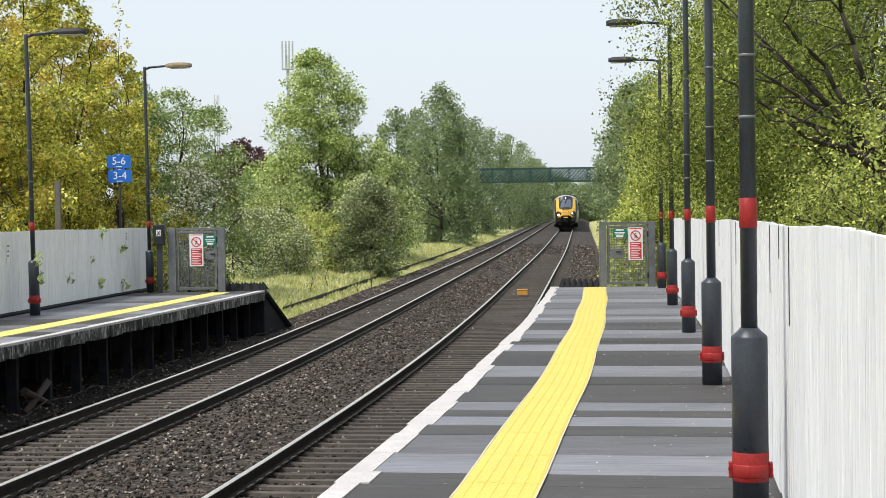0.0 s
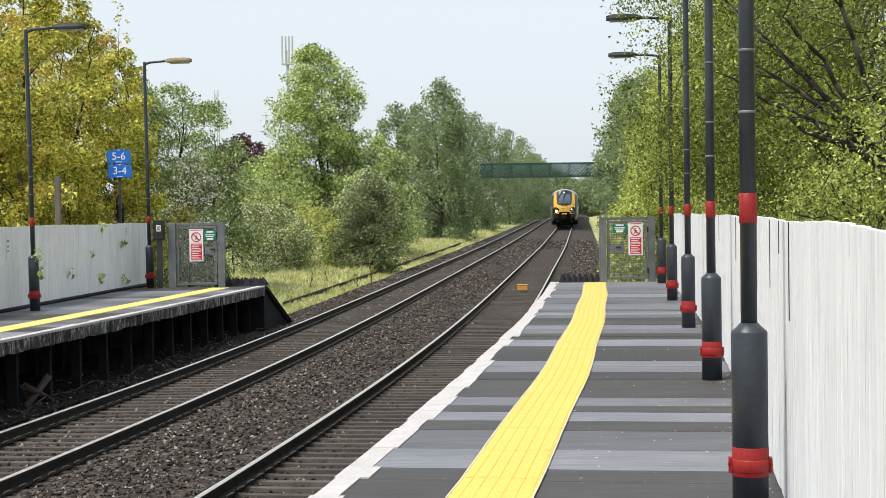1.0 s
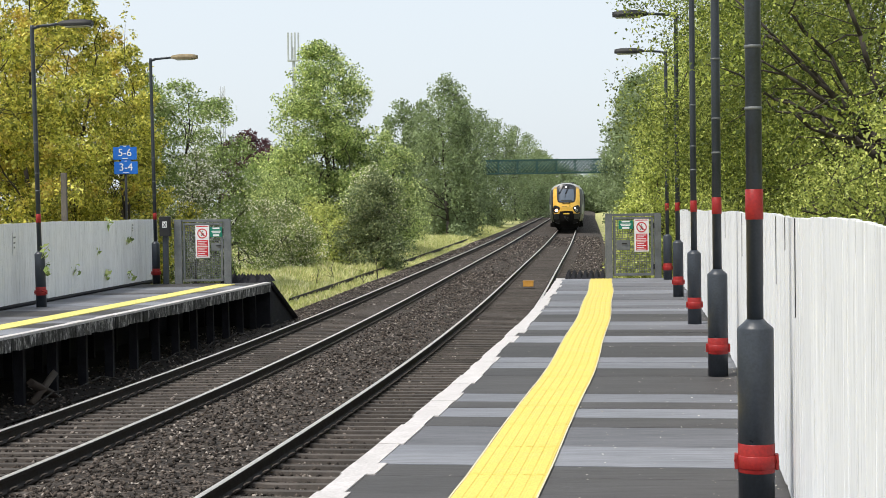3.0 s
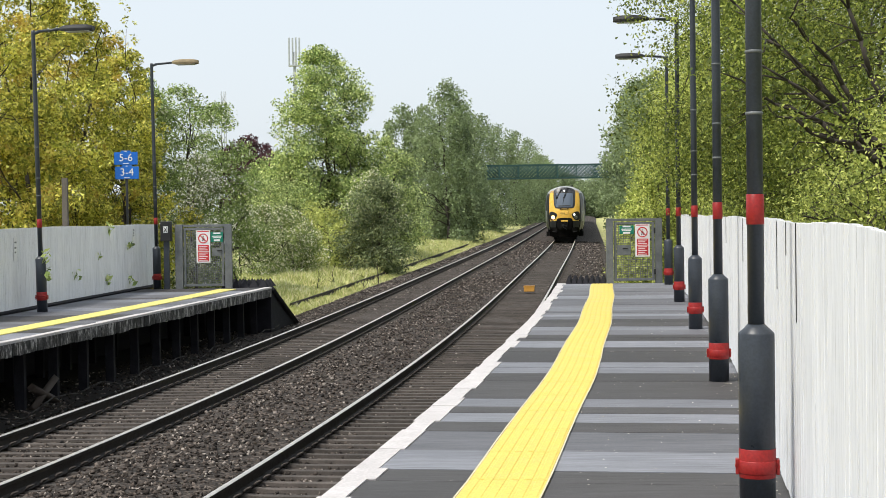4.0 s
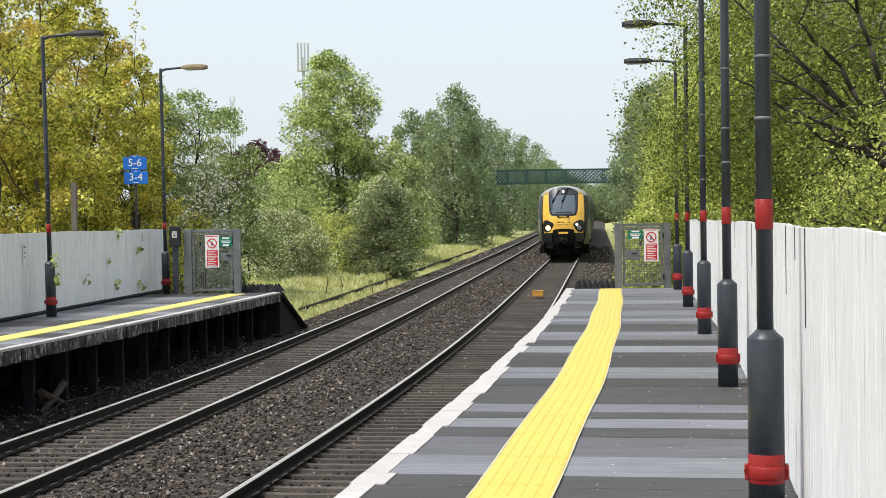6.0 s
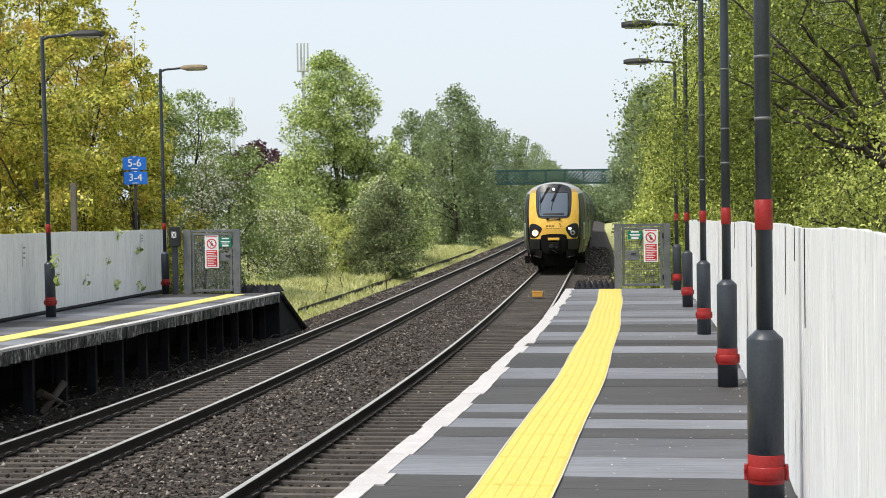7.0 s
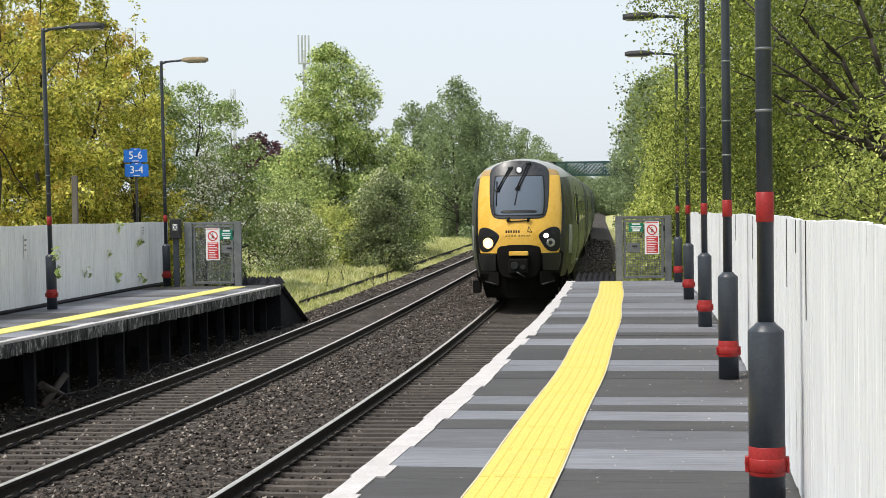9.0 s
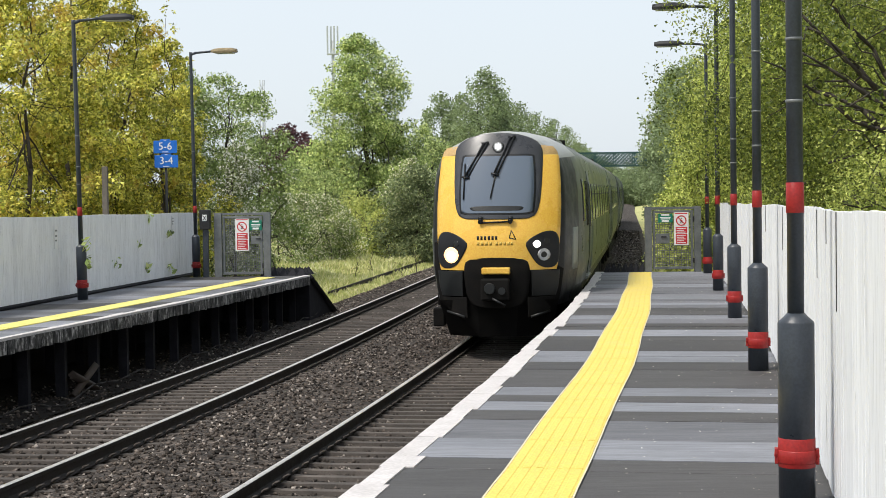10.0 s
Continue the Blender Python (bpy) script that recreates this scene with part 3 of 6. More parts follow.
def make_far_platform():
    rng = random.Random(12)
    pf = thing("platform_far", "dark boarded platform on steel trestles with stained edge", "platform", kind="structure")
    edge = -4.62
    y = 12.0
    while y < L_END - 0.1:
        e = min(y + rng.choice((0.6, 0.6, 0.9, 1.2)), L_END)
        tone = rng.choice(("dark", "dark", "mid", "mid", "light"))
        bm = bmesh.new()
        vs = []
        for yy in (y + 0.004, e - 0.004):
            for p in (side(yy, edge), (left_fence_x(yy) - 0.1, yy + 0.35)):
                for z in (L_Z - 0.05, L_Z + rng.uniform(-0.003, 0.001)):
                    vs.append(bm.verts.new((*p, z)))
        for f in ((0, 1, 3, 2), (4, 6, 7, 5), (0, 4, 5, 1), (2, 3, 7, 6), (0, 2, 6, 4), (1, 5, 7, 3)):
            bm.faces.new([vs[i] for i in f])
        bmesh.ops.recalc_face_normals(bm, faces=bm.faces)
        put("board", bm, "plank_" + tone, pf)
        j = rng.uniform(-0.01, 0.01)
        strip_piece("edge_board", y, e, edge - rng.uniform(0.08, 0.16), edge + 0.02 + j, L_Z - 0.03, L_Z + 0.006, "edge_white", pf, 0.003)
        q = y
        while q < e - 0.02:
            r = min(q + rng.uniform(0.16, 0.34), e)
            strip_piece("nosing", q, r, edge - 0.05, edge + 0.02 + rng.uniform(0, 0.012), L_Z - rng.uniform(0.2, 0.225), L_Z - 0.034, "edge_face", pf, 0.006)
            q = r
        y = e
    tactile_strip(pf, 12, L_END - 0.9, lambda y: edge - 0.83 - 0.2, 0.42, L_Z + 0.012, "yellow_far")
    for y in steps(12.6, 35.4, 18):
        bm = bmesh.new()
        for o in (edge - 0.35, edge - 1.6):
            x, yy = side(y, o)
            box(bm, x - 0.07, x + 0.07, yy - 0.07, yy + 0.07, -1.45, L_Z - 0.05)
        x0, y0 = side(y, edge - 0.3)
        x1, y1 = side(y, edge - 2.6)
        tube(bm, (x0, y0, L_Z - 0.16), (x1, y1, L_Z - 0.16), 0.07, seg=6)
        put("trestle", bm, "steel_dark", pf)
    # one braced bay, and a dark sheet added at the back against stray light
    bm = bmesh.new()
    a, b = Vector(at_line(21.5, edge - 0.2, 0)), Vector(at_line(22.4, edge - 0.2, 0))
    for p, q in (((a, -1.15), (b, -0.78)), ((a, -0.82), (b, -1.12))):
        tube(bm, (p[0].x, p[0].y, p[1]), (q[0].x, q[0].y, q[1]), 0.07, seg=4)
    put("cross_brace", bm, "clip", pf, "weathered timber cross brace")
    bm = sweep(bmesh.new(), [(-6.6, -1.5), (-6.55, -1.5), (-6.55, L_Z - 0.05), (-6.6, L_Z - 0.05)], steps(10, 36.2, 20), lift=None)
    put("dark_sheet", bm, "steel_dark", pf)
    # Soil sheet whose near-black colour carries the shade under the deck.
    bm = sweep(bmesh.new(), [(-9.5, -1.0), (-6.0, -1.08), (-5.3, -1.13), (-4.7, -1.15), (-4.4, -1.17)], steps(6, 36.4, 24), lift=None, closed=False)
    put("under_soil", bm, "soil", pf, "dark soil under the platform, its shade put into the colour")
    # sloping end
    bm = bmesh.new()
    top = [at_line(L_END, o, L_Z) for o in (edge, -6.5)]
    bot = [at_line(38.9, o, -1.25) for o in (edge, -6.5)]
    low = [at_line(L_END, o, -1.4) for o in (edge, -6.5)]
    vs = [bm.verts.new(p) for p in top + bot + low]
    for f in ((0, 1, 3, 2), (0, 2, 4), (1, 5, 3), (0, 4, 5, 1), (2, 3, 5, 4)):
        bm.faces.new([vs[i] for i in f])
    bmesh.ops.recalc_face_normals(bm, faces=bm.faces)
    put("end_ramp", bm, "steel_dark", pf, "dark sloping platform end")
    bm = bmesh.new()
    p, q = Vector(top[0]), Vector(bot[0])
    tube(bm, p + Vector((0.03, 0, -0.03)), q + Vector((0.03, 0, 0.02)), 0.07, seg=4)
    put("ramp_rail", bm, "steel_dark", pf)
    # a loose cable under the edge
    bm = bmesh.new()
    prev = None
    for i, y in enumerate(steps(14, 36, 44)):
        x, yy = side(y, edge + 0.12)
        cur = Vector((x, yy, -1.02 + 0.11 * math.sin(i * 1.1) * math.sin(i * 0.37)))
        if prev:
            tube(bm, prev, cur, 0.012, seg=5)
        prev = cur
    put("cable", bm, "rail_side", pf, "sagging cable under the platform edge")


def trespass_guard(name, p, q, n, depth, height, z, label):
    """Rows of black rubber pyramids across the platform end."""
    p, q = Vector(p), Vector(q)
    along = (q - p) / n
    back = Vector((-along.y, along.x)).normalized() * depth
    t = thing(name, label, "trespass guard", group="trespass guards")
    for i in range(n):
        bm = bmesh.new()
        a = p + along * i
        for r in range(3):
            o = a + back * (r / 3)
            c = [o, o + along, o + along + back / 3, o + back / 3]
            vs = [bm.verts.new((*v, z)) for v in c]
            tip = bm.verts.new((*(sum((v for v in c), Vector((0, 0))) / 4), z + height))
            for j in range(4):
                bm.faces.new((vs[j], vs[(j + 1) % 4], tip))
            bm.faces.new(vs[::-1])
        bmesh.ops.recalc_face_normals(bm, faces=bm.faces)
        put("ridge", bm, "steel_dark", t)


# ---- fences ----
def make_fences():
    rng = random.Random(21)
    f = thing("wall_fence_near", "tall close-boarded fence in weathered white paint", "fence", kind="structure")
    y = -4.0
    while y < 34.0:
        w = rng.choice((0.12, 0.15, 0.15, 0.2))
        off = 5.02 - 0.006 * max(0, y - 8)
        bm = boxm(-0.011, 0.011, 0.001, w - 0.001, 0.02 + rng.uniform(0, 0.02), 1.545 + 0.008 * math.sin(y * 1.3) + rng.uniform(-0.003, 0.003), 0.0012)
        ob = put("fence_board", bm, "fence", f)
        y += 0.016 if rng.random() < 0.05 else 0
        ob.matrix_basis = pose(*at_line(y, off + rng.uniform(-0.002, 0.002), 0), 0, 0, heading(y) + rng.uniform(-0.07, 0.07))
        y += w
    # open splits between and along the boards
    for y, z0, w in ((8.55, 1.03, 0.006), (10.1, 1.12, 0.006), (11.5, 1.04, 0.008), (11.62, 1.3, 0.005), (12.3, 1.2, 0.004), (14.4, 1.15, 0.006), (18.85, 1.14, 0.014), (17.6, 1.25, 0.01), (9.3, 1.35, 0.003), (19.6, 0.8, 0.008)):
        bm = bmesh.new()
        pts = [(-0.5 * w, 1.535), (0.5 * w, 1.535), (0.45 * w + 0.002, (z0 + 1.535) / 2), (0.0, z0), (-0.45 * w + 0.002, (z0 + 1.535) / 2)]
        a, b = ([bm.verts.new((x, u, z)) for u, z in pts] for x in (-0.0145, -0.009))
        for i in range(5):
            bm.faces.new((a[i], a[(i + 1) % 5], b[(i + 1) % 5], b[i]))
        bm.faces.new(a)
        bm.faces.new(b[::-1])
        bmesh.ops.recalc_face_normals(bm, faces=bm.faces)
        ob = put("split", bm, "black", f, "dark open split in the boards")
        ob.matrix_basis = pose(*at_line(y, 5.02 - 0.006 * max(0, y - 8), 0), 0, 0, heading(y))
    for z in (0.35, 1.2):
        put("fence_rail", sweep(bmesh.new(), [(5.06 - 0.01, z), (5.12, z), (5.12, z + 0.09), (5.06 - 0.01, z + 0.09)], steps(-4, 34, 30), lift=None), "wood_post", f)
    f = thing("wall_fence_far", "weathered white board fence with weeds growing through", "fence", kind="structure")
    y = 14.0
    while y < 37.6:
        w = rng.choice((0.12, 0.15, 0.15, 0.2))
        bm = boxm(-0.011, 0.011, 0.001, w - 0.001, 0.0, 1.53 + 0.008 * math.sin(y * 1.1) + rng.uniform(-0.003, 0.003), 0.0012)
        ob = put("fence_board", bm, "fence", f)
        ob.matrix_basis = pose(left_fence_x(y) + rng.uniform(-0.002, 0.002), y, L_Z, 0, 0, -3.5 + rng.uniform(-0.2, 0.2))
        y += w
    for z in (0.3, 1.2):
        bm = bmesh.new()
        a, b = left_fence_x(14) - 0.06, left_fence_x(37.6) - 0.06
        tube(bm, (a, 14, z), (b, 37.6, z), 0.05, seg=4)
        put("fence_rail", bm, "wood_post", f)
    # Added dark bar that stands in for the dark gap below the boards.
    bm = bmesh.new()
    tube(bm, (left_fence_x(12) - 0.02, 12, -0.02), (left_fence_x(37.6) - 0.02, 37.6, -0.02), 0.07, seg=4)
    put("gap_bar", bm, "steel_dark", f, "dark bar standing for the gap at the fence foot")


# ---- lamp posts ----
def lamp_post(at, toward, head_mat, label, lean=0.0, tall=0.0):
    """A hinged tubular station lamp post: wide sleeve, slender shaft, bracket and lantern."""
    p = thing("lamp_post", label, "lamp post", at, toward, group="platform lamp posts")
    p.matrix_basis = pose(*at, 0, 0, toward) @ pose(0, 0, 0, 0, lean, 0)
    put("sleeve", lathe(bmesh.new(), [(0, 0.094), (0.958, 0.094), (0.966, 0.091), (0.992, 0.062), (1.01, 0.046)], 28), "post_grey", p)
    put("shaft", lathe(bmesh.new(), [(1.005, 0.043), (3.0, 0.041), (5.0 + tall, 0.036), (5.05 + tall, 0.036)], 20), "post_grey", p)
    put("base_band", lathe(bmesh.new(), [(0.21, 0.0945), (0.212, 0.0955), (0.36, 0.0955), (0.362, 0.0945)], 28), "post_red", p, "chipped red painted band")
    bm = bmesh.new()
    lathe(bm, [(0.232, 0.0975), (0.236, 0.1), (0.296, 0.1), (0.3, 0.0975)], 28)
    for s in (-1, 1):
        box(bm, s * 0.104 - 0.009, s * 0.104 + 0.009, -0.03, 0.03, 0.225, 0.305, 0.003)
        tube(bm, (s * 0.104, -0.05, 0.268), (s * 0.104, 0.03, 0.268), 0.012, seg=8)
    tube(bm, (-0.104, -0.03, 0.27), (-0.03, -0.101, 0.3), 0.013, seg=6)
    tube(bm, (-0.03, -0.101, 0.3), (0.03, -0.101, 0.3), 0.013, seg=6)
    tube(bm, (0.03, -0.101, 0.3), (0.104, -0.03, 0.27), 0.013, seg=6)
    put("clamp", bm, "post_red", p, "bolted red clamp collar")
    put("eye_band", lathe(bmesh.new(), [(1.53, 0.0445), (1.532, 0.0465), (1.685, 0.0465), (1.687, 0.0445)], 20), "post_red", p, "red painted band")
    for z in (2.1, 2.42, 2.98):
        put("cable_tie", lathe(bmesh.new(), [(z, 0.0435), (z + 0.002, 0.046), (z + 0.014, 0.046), (z + 0.016, 0.0435)], 16), "galv", p, "thin metal strap")
    bm = bmesh.new()
    tube(bm, (0, 0, 4.99), (0.12, 0, 5.03), 0.03)
    tube(bm, (0.12, 0, 5.03), (0.58, 0, 5.06), 0.026)
    bmesh.ops.translate(bm, verts=bm.verts, vec=(0, 0, tall))
    put("bracket", bm, "post_grey", p)
    bm = bmesh.new()
    for i, (x, w, h0, h1) in enumerate(((0.5, 0.05, 5.03, 5.09), (0.58, 0.10, 5.015, 5.115), (0.75, 0.125, 5.005, 5.13), (1.0, 0.12, 5.005, 5.125), (1.12, 0.08, 5.02, 5.10))):
        ring = [bm.verts.new((x, w * a, h0 if b < 0 else h0 + (h1 - h0) * b)) for a, b in ((-1, -1), (1, -1), (1.05, 0.35), (0.6, 0.95), (-0.6, 0.95), (-1.05, 0.35))]
        if i:
            for k in range(6):
                bm.faces.new((prev[k], prev[(k + 1) % 6], ring[(k + 1) % 6], ring[k])).smooth = k in (2, 3, 4)
        else:
            bm.faces.new(ring)
        prev = ring
    bm.faces.new(prev[::-1])
    bmesh.ops.recalc_face_normals(bm, faces=bm.faces)
    bmesh.ops.translate(bm, verts=bm.verts, vec=(0, 0, tall))
    lan = put("lantern", bm, head_mat, p)
    put("lens", boxm(0.62, 1.06, -0.085, 0.085, 4.99 + tall, 5.008 + tall, 0.004), "lamp_glass", lan, "clear lens plate under the lantern")
    return p


def make_lamp_posts():
    for x, y in ((1.594, 7.97), (2.53, 14.42), (3.35, 20.89), (4.09, 27.29), (4.83, 33.76)):
        lamp_post((x, y, 0), 180 + heading(y), "lamp_dark", "dark grey lamp post with red bands beside a white fence")
    lamp_post((-7.42, 27.7, L_Z), -4, "lamp_dark", "slender dark lamp post with red base and ivy", lean=-0.8, tall=0.05)
    lamp_post((-6.95, 36.2, L_Z), -4, "lamp_moss", "dark lamp post with lichen-covered lantern", lean=-0.5, tall=0.29)


# ---- trees ----
def leaves(rng, centres, radii, count, size, flat=0.35, droop=0.0, plain=False):
    """Diamond leaves in clumps, three-cornered where plain; returns vertices and faces."""
    k = rng.choice(len(centres), count, p=radii ** 2 / (radii ** 2).sum())
    d = rng.normal(0, 1, (count, 3))
    d /= np.linalg.norm(d, axis=1)[:, None]
    r = rng.random(count) ** 0.42
    c = centres[k] + d * (radii[k] * r)[:, None] * np.array((1, 1, 0.8))
    if droop:
        c[:, 2] -= droop * rng.random(count) ** 2
    nrm = d * 0.5 + rng.normal(0, 0.6, (count, 3)) + np.array((0, 0, flat))
    nrm /= np.linalg.norm(nrm, axis=1)[:, None]
    u = np.cross(nrm, rng.normal(0, 1, (count, 3)))
    u /= np.linalg.norm(u, axis=1)[:, None]
    w = np.cross(nrm, u)
    s = size * rng.uniform(0.6, 1.3, count)[:, None]
    if plain:
        v = np.stack((c + u * s, c - u * s * 0.7 + w * s * 0.62, c - u * s * 0.7 - w * s * 0.62), 1)
        return v.reshape(-1, 3), np.arange(count * 3).reshape(-1, 3)
    v = np.stack((c + u * s, c + w * s * 0.55 + nrm * s * 0.12, c - u * s, c - w * s * 0.55 + nrm * s * 0.12), 1)
    f = np.arange(count * 4).reshape(-1, 4)
    return v.reshape(-1, 3), f


def limb(bm, rng, a, b, r0, r1, bends=4, wob=0.12):
    a, b = Vector(a), Vector(b)
    pts = [a]
    length = (b - a).length
    for i in range(1, bends):
        t = i / bends
        pts.append(a.lerp(b, t) + Vector(rng.normal(0, wob * length / bends, 3)) + Vector((0, 0, 0.1 * length * t * (1 - t))))
    pts.append(b)
    for i in range(bends):
        tube(bm, pts[i], pts[i + 1], r0 + (r1 - r0) * i / bends, r0 + (r1 - r0) * (i + 1) / bends, seg=6)
    return pts


def tree(seed, label, at, height, radius, leaf, count, size, base=0.25, clumps=60, trunk=0.16, shape=1.0, category="tree", name="tree",
         group="", droop=0.0, clump=0.3, stems=1, squash=1.0, limbs=14, filled=True, uneven=0.38, dome=0.0):
    """A trunk with limbs and a crown of leaf clumps on an uneven envelope."""
    rng = np.random.default_rng(seed)
    noise.seed_set(seed)
    t = thing(name, label, category, at, 0, group)
    lo = base * height
    cs, rs = [], []
    for i in range(clumps):
        z = rng.random() ** 0.85
        ang = rng.uniform(0, 2 * math.pi)
        env = math.sin(math.pi * min(1, 0.12 + 0.88 * z ** shape)) ** 0.62
        if dome:
            env = (1 - min(z, 0.995) ** dome) ** 0.55 * (0.8 + 0.2 * min(1, z * 4))
        env = max(env, 0.12)
        lump = 1 + uneven * noise.noise((math.cos(ang) * 1.3 + seed, math.sin(ang) * 1.3, z * 3.1))
        rr = radius * env * lump * (0.25 + 0.75 * rng.random() ** 0.5)
        cr = radius * clump * rng.uniform(0.55, 1.25) * (1.0 - 0.45 * z)
        zz = lo + (height - lo) * z - cr * 0.5
        cs.append((rr * math.cos(ang), rr * math.sin(ang) * squash, max(zz, cr * 0.4)))
        rs.append(cr)
    cs, rs = np.array(cs), np.array(rs)
    bm = bmesh.new()
    for s in range(stems):
        q = (rng.normal(0, 0.12 * radius * (stems > 1)), rng.normal(0, 0.12 * radius * (stems > 1)))
        tops = (rng.normal(0, 0.12 * radius + 0.25 * radius * (stems > 1)), rng.normal(0, 0.12 * radius), height * rng.uniform(0.8, 0.93))
        pts = limb(bm, rng, (q[0], q[1], -0.15), tops, trunk / stems ** 0.4, trunk * 0.12, 7, 0.10)
        for i in range(limbs // stems):
            j = int(rng.integers(1, 6))
            p = pts[j].lerp(pts[j + 1], rng.random())
            k = int(np.argmin(np.linalg.norm(cs - np.array(p) - rng.normal(0, radius * 0.55, 3), axis=1)))
            mid = limb(bm, rng, p, cs[k], trunk * (0.42 - 0.05 * j), 0.012, 4, 0.16)
            for m in (1, 2, 3):
                k2 = int(np.argmin(np.linalg.norm(cs - np.array(mid[m]) - rng.normal(0, radius * 0.3, 3), axis=1)))
                limb(bm, rng, mid[m], cs[k2], trunk * 0.12, 0.006, 3, 0.15)
    put("trunk", bm, "bark", t)
    fill = np.array([(c[0] * a, c[1] * a, c[2]) for c in cs for a in (0.55, 0.9)])
    fr = np.repeat(rs, 2) * 1.5
    if filled:
        v, f = leaves(rng, np.concatenate((cs, fill)), np.concatenate((rs * 1.25, fr)), count, size, droop=droop, plain=at[1] > 18)
    else:
        v, f = leaves(rng, cs, rs * 1.2, count, size, droop=droop, plain=at[1] > 18)
    v[:, 2] = np.maximum(v[:, 2], 0.02)
    from_arrays("crown", v, f, leaf, t)
    return t


def floor_z(x, y):
    off = (x - line_x(y)) * math.cos(math.atan(slope(y)))
    return ground_height(off, y) + rise(min(y, 260)) - 0.03


def seen(px, d):
    """Ground place d metres ahead on the bearing of a sight line (thousandths)."""
    x = px / 1000 * d
    return (x, d, floor_z(x, d))


def make_trees():
    # left of the line: young maples behind the fence
    for i, (b, d, h, r) in enumerate(((-303, 36, 8.6, 1.9), (-272, 39.5, 9.7, 2.0), (-243, 42, 9.0, 1.9), (-212, 44.5, 7.5, 1.7), (-300, 44, 9.8, 2.6), (-340, 38, 9.4, 2.6), (-258, 48, 9.3, 2.3), (-225, 49, 8.2, 2.0))):
        tree(100 + i, "young yellow-green maple behind the white fence", seen(b, d), h, r, "leaf_maple", 19000, 0.062, base=0.08, clumps=105, trunk=0.09, shape=0.9, group="maples", clump=0.25, filled=False)
    for i, (b, d, h, r) in enumerate(((-208.5, 44, 9.7, 0.42), (-287, 40, 9.9, 0.4), (-247, 41, 9.4, 0.35))):
        tree(112 + i, "slender upright maple shoot with sparse leaves", seen(b, d), h, r, "leaf_maple", 420, 0.05, base=0.45, clumps=46, trunk=0.045, group="maples", clump=0.34, filled=False, limbs=10)
    for i, (b, d, h, r) in enumerate(((-176, 50, 6.9, 1.9), (-152, 53, 6.5, 1.8), (-196, 52, 7.2, 1.7))):
        tree(120 + i, "dark hawthorn with scattered white blossom", seen(b, d), h, r, "leaf_thorn", 17000, 0.055, base=0.04, clumps=90, trunk=0.1, group="hawthorns", clump=0.24, dome=3.5)
    tree(130, "arching shrub covered in white blossom", seen(-165, 47.5), 4.9, 1.15, "leaf_white", 9000, 0.05, base=0.0, clumps=50, trunk=0.06, category="shrub", name="shrub", droop=0.5)
    tree(131, "purple-leaved tree behind the green shrubs", seen(-132, 95), 7.0, 2.4, "leaf_purple", 10000, 0.12, base=0.2, clumps=50)
    tree(132, "purple-leaved tree behind the green shrubs", seen(-119, 97), 6.6, 1.9, "leaf_purple", 5000, 0.12, base=0.2, clumps=40)
    # low blossoming scrub on the verge
    for i, (b, d, h, r) in enumerate(((-122, 62, 2.9, 1.3), (-107, 64, 3.0, 1.5), (-137, 60, 2.9, 1.3), (-96, 65, 2.4, 1.0))):
        tree(140 + i, "low rounded shrub dotted with white blossom", seen(b, d), h, r, "leaf_haw", 7000, 0.05, base=0.0, clumps=45, trunk=0.05, category="shrub", name="shrub", group="verge shrubs", clump=0.36)
    for i, (b, d, h, r) in enumerate(((-80, 70, 2.9, 1.6), (-91, 72, 3.0, 1.5), (-69, 69, 2.3, 1.0), (-105, 74, 4.0, 1.7), (-120, 74, 4.2, 1.7))):
        tree(150 + i, "yellow-green bramble scrub on the bank", seen(b, d), h, r, "leaf_gorse" if i < 3 else "leaf_mid", 6000, 0.055, base=0.0, clumps=40, trunk=0.05, category="shrub", name="shrub", group="verge shrubs", clump=0.38)
    tree(160, "dense dark green bush topped with cream blossom", seen(-47, 68), 4.3, 1.75, "leaf_dark", 15000, 0.065, base=0.0, clumps=80, trunk=0.08, category="shrub", name="shrub", clump=0.32)
    tree(161, "cream-blossomed hawthorn bush on the verge", seen(-49, 69.5), 4.7, 1.4, "leaf_haw", 7000, 0.06, base=0.4, clumps=40, trunk=0.07, category="shrub", name="shrub")
    for i, (b, d, h, r) in enumerate(((-42, 88, 4.6, 1.7), (-30, 100, 4.3, 1.6), (-54, 92, 5.4, 1.9), (-20, 122, 4.4, 1.9), (-5, 136, 4.4, 2.0), (9, 148, 4.6, 2.1), (22, 172, 4.6, 2.4))):
        tree(165 + i, "rounded green bush on the embankment", seen(b, d), h, r, "leaf_mid" if i % 2 else "leaf_lime", 6000, 0.085, base=0.0, clumps=45, trunk=0.07, category="shrub", name="shrub", group="embankment bushes", clump=0.36)
    tree(170, "tall broad-crowned sycamore in fresh leaf", seen(-81, 82), 11.3, 3.6, "leaf_lime", 56000, 0.08, base=0.04, clumps=260, trunk=0.2, uneven=0.2, clump=0.17, limbs=34, dome=3.4)
    for i, (b, d, h, r) in enumerate(((-102, 82, 5.5, 2.0), (-60, 83, 6.2, 2.2), (-40, 88, 7.0, 2.2), (-115, 86, 6.0, 2.2), (-90, 80, 4.8, 1.9))):
        tree(175 + i, "leafy green tree on the bank", seen(b, d), h, r, "leaf_lime" if i % 2 else "leaf_mid", 8000, 0.095, base=0.03, clumps=60, group="bank trees")
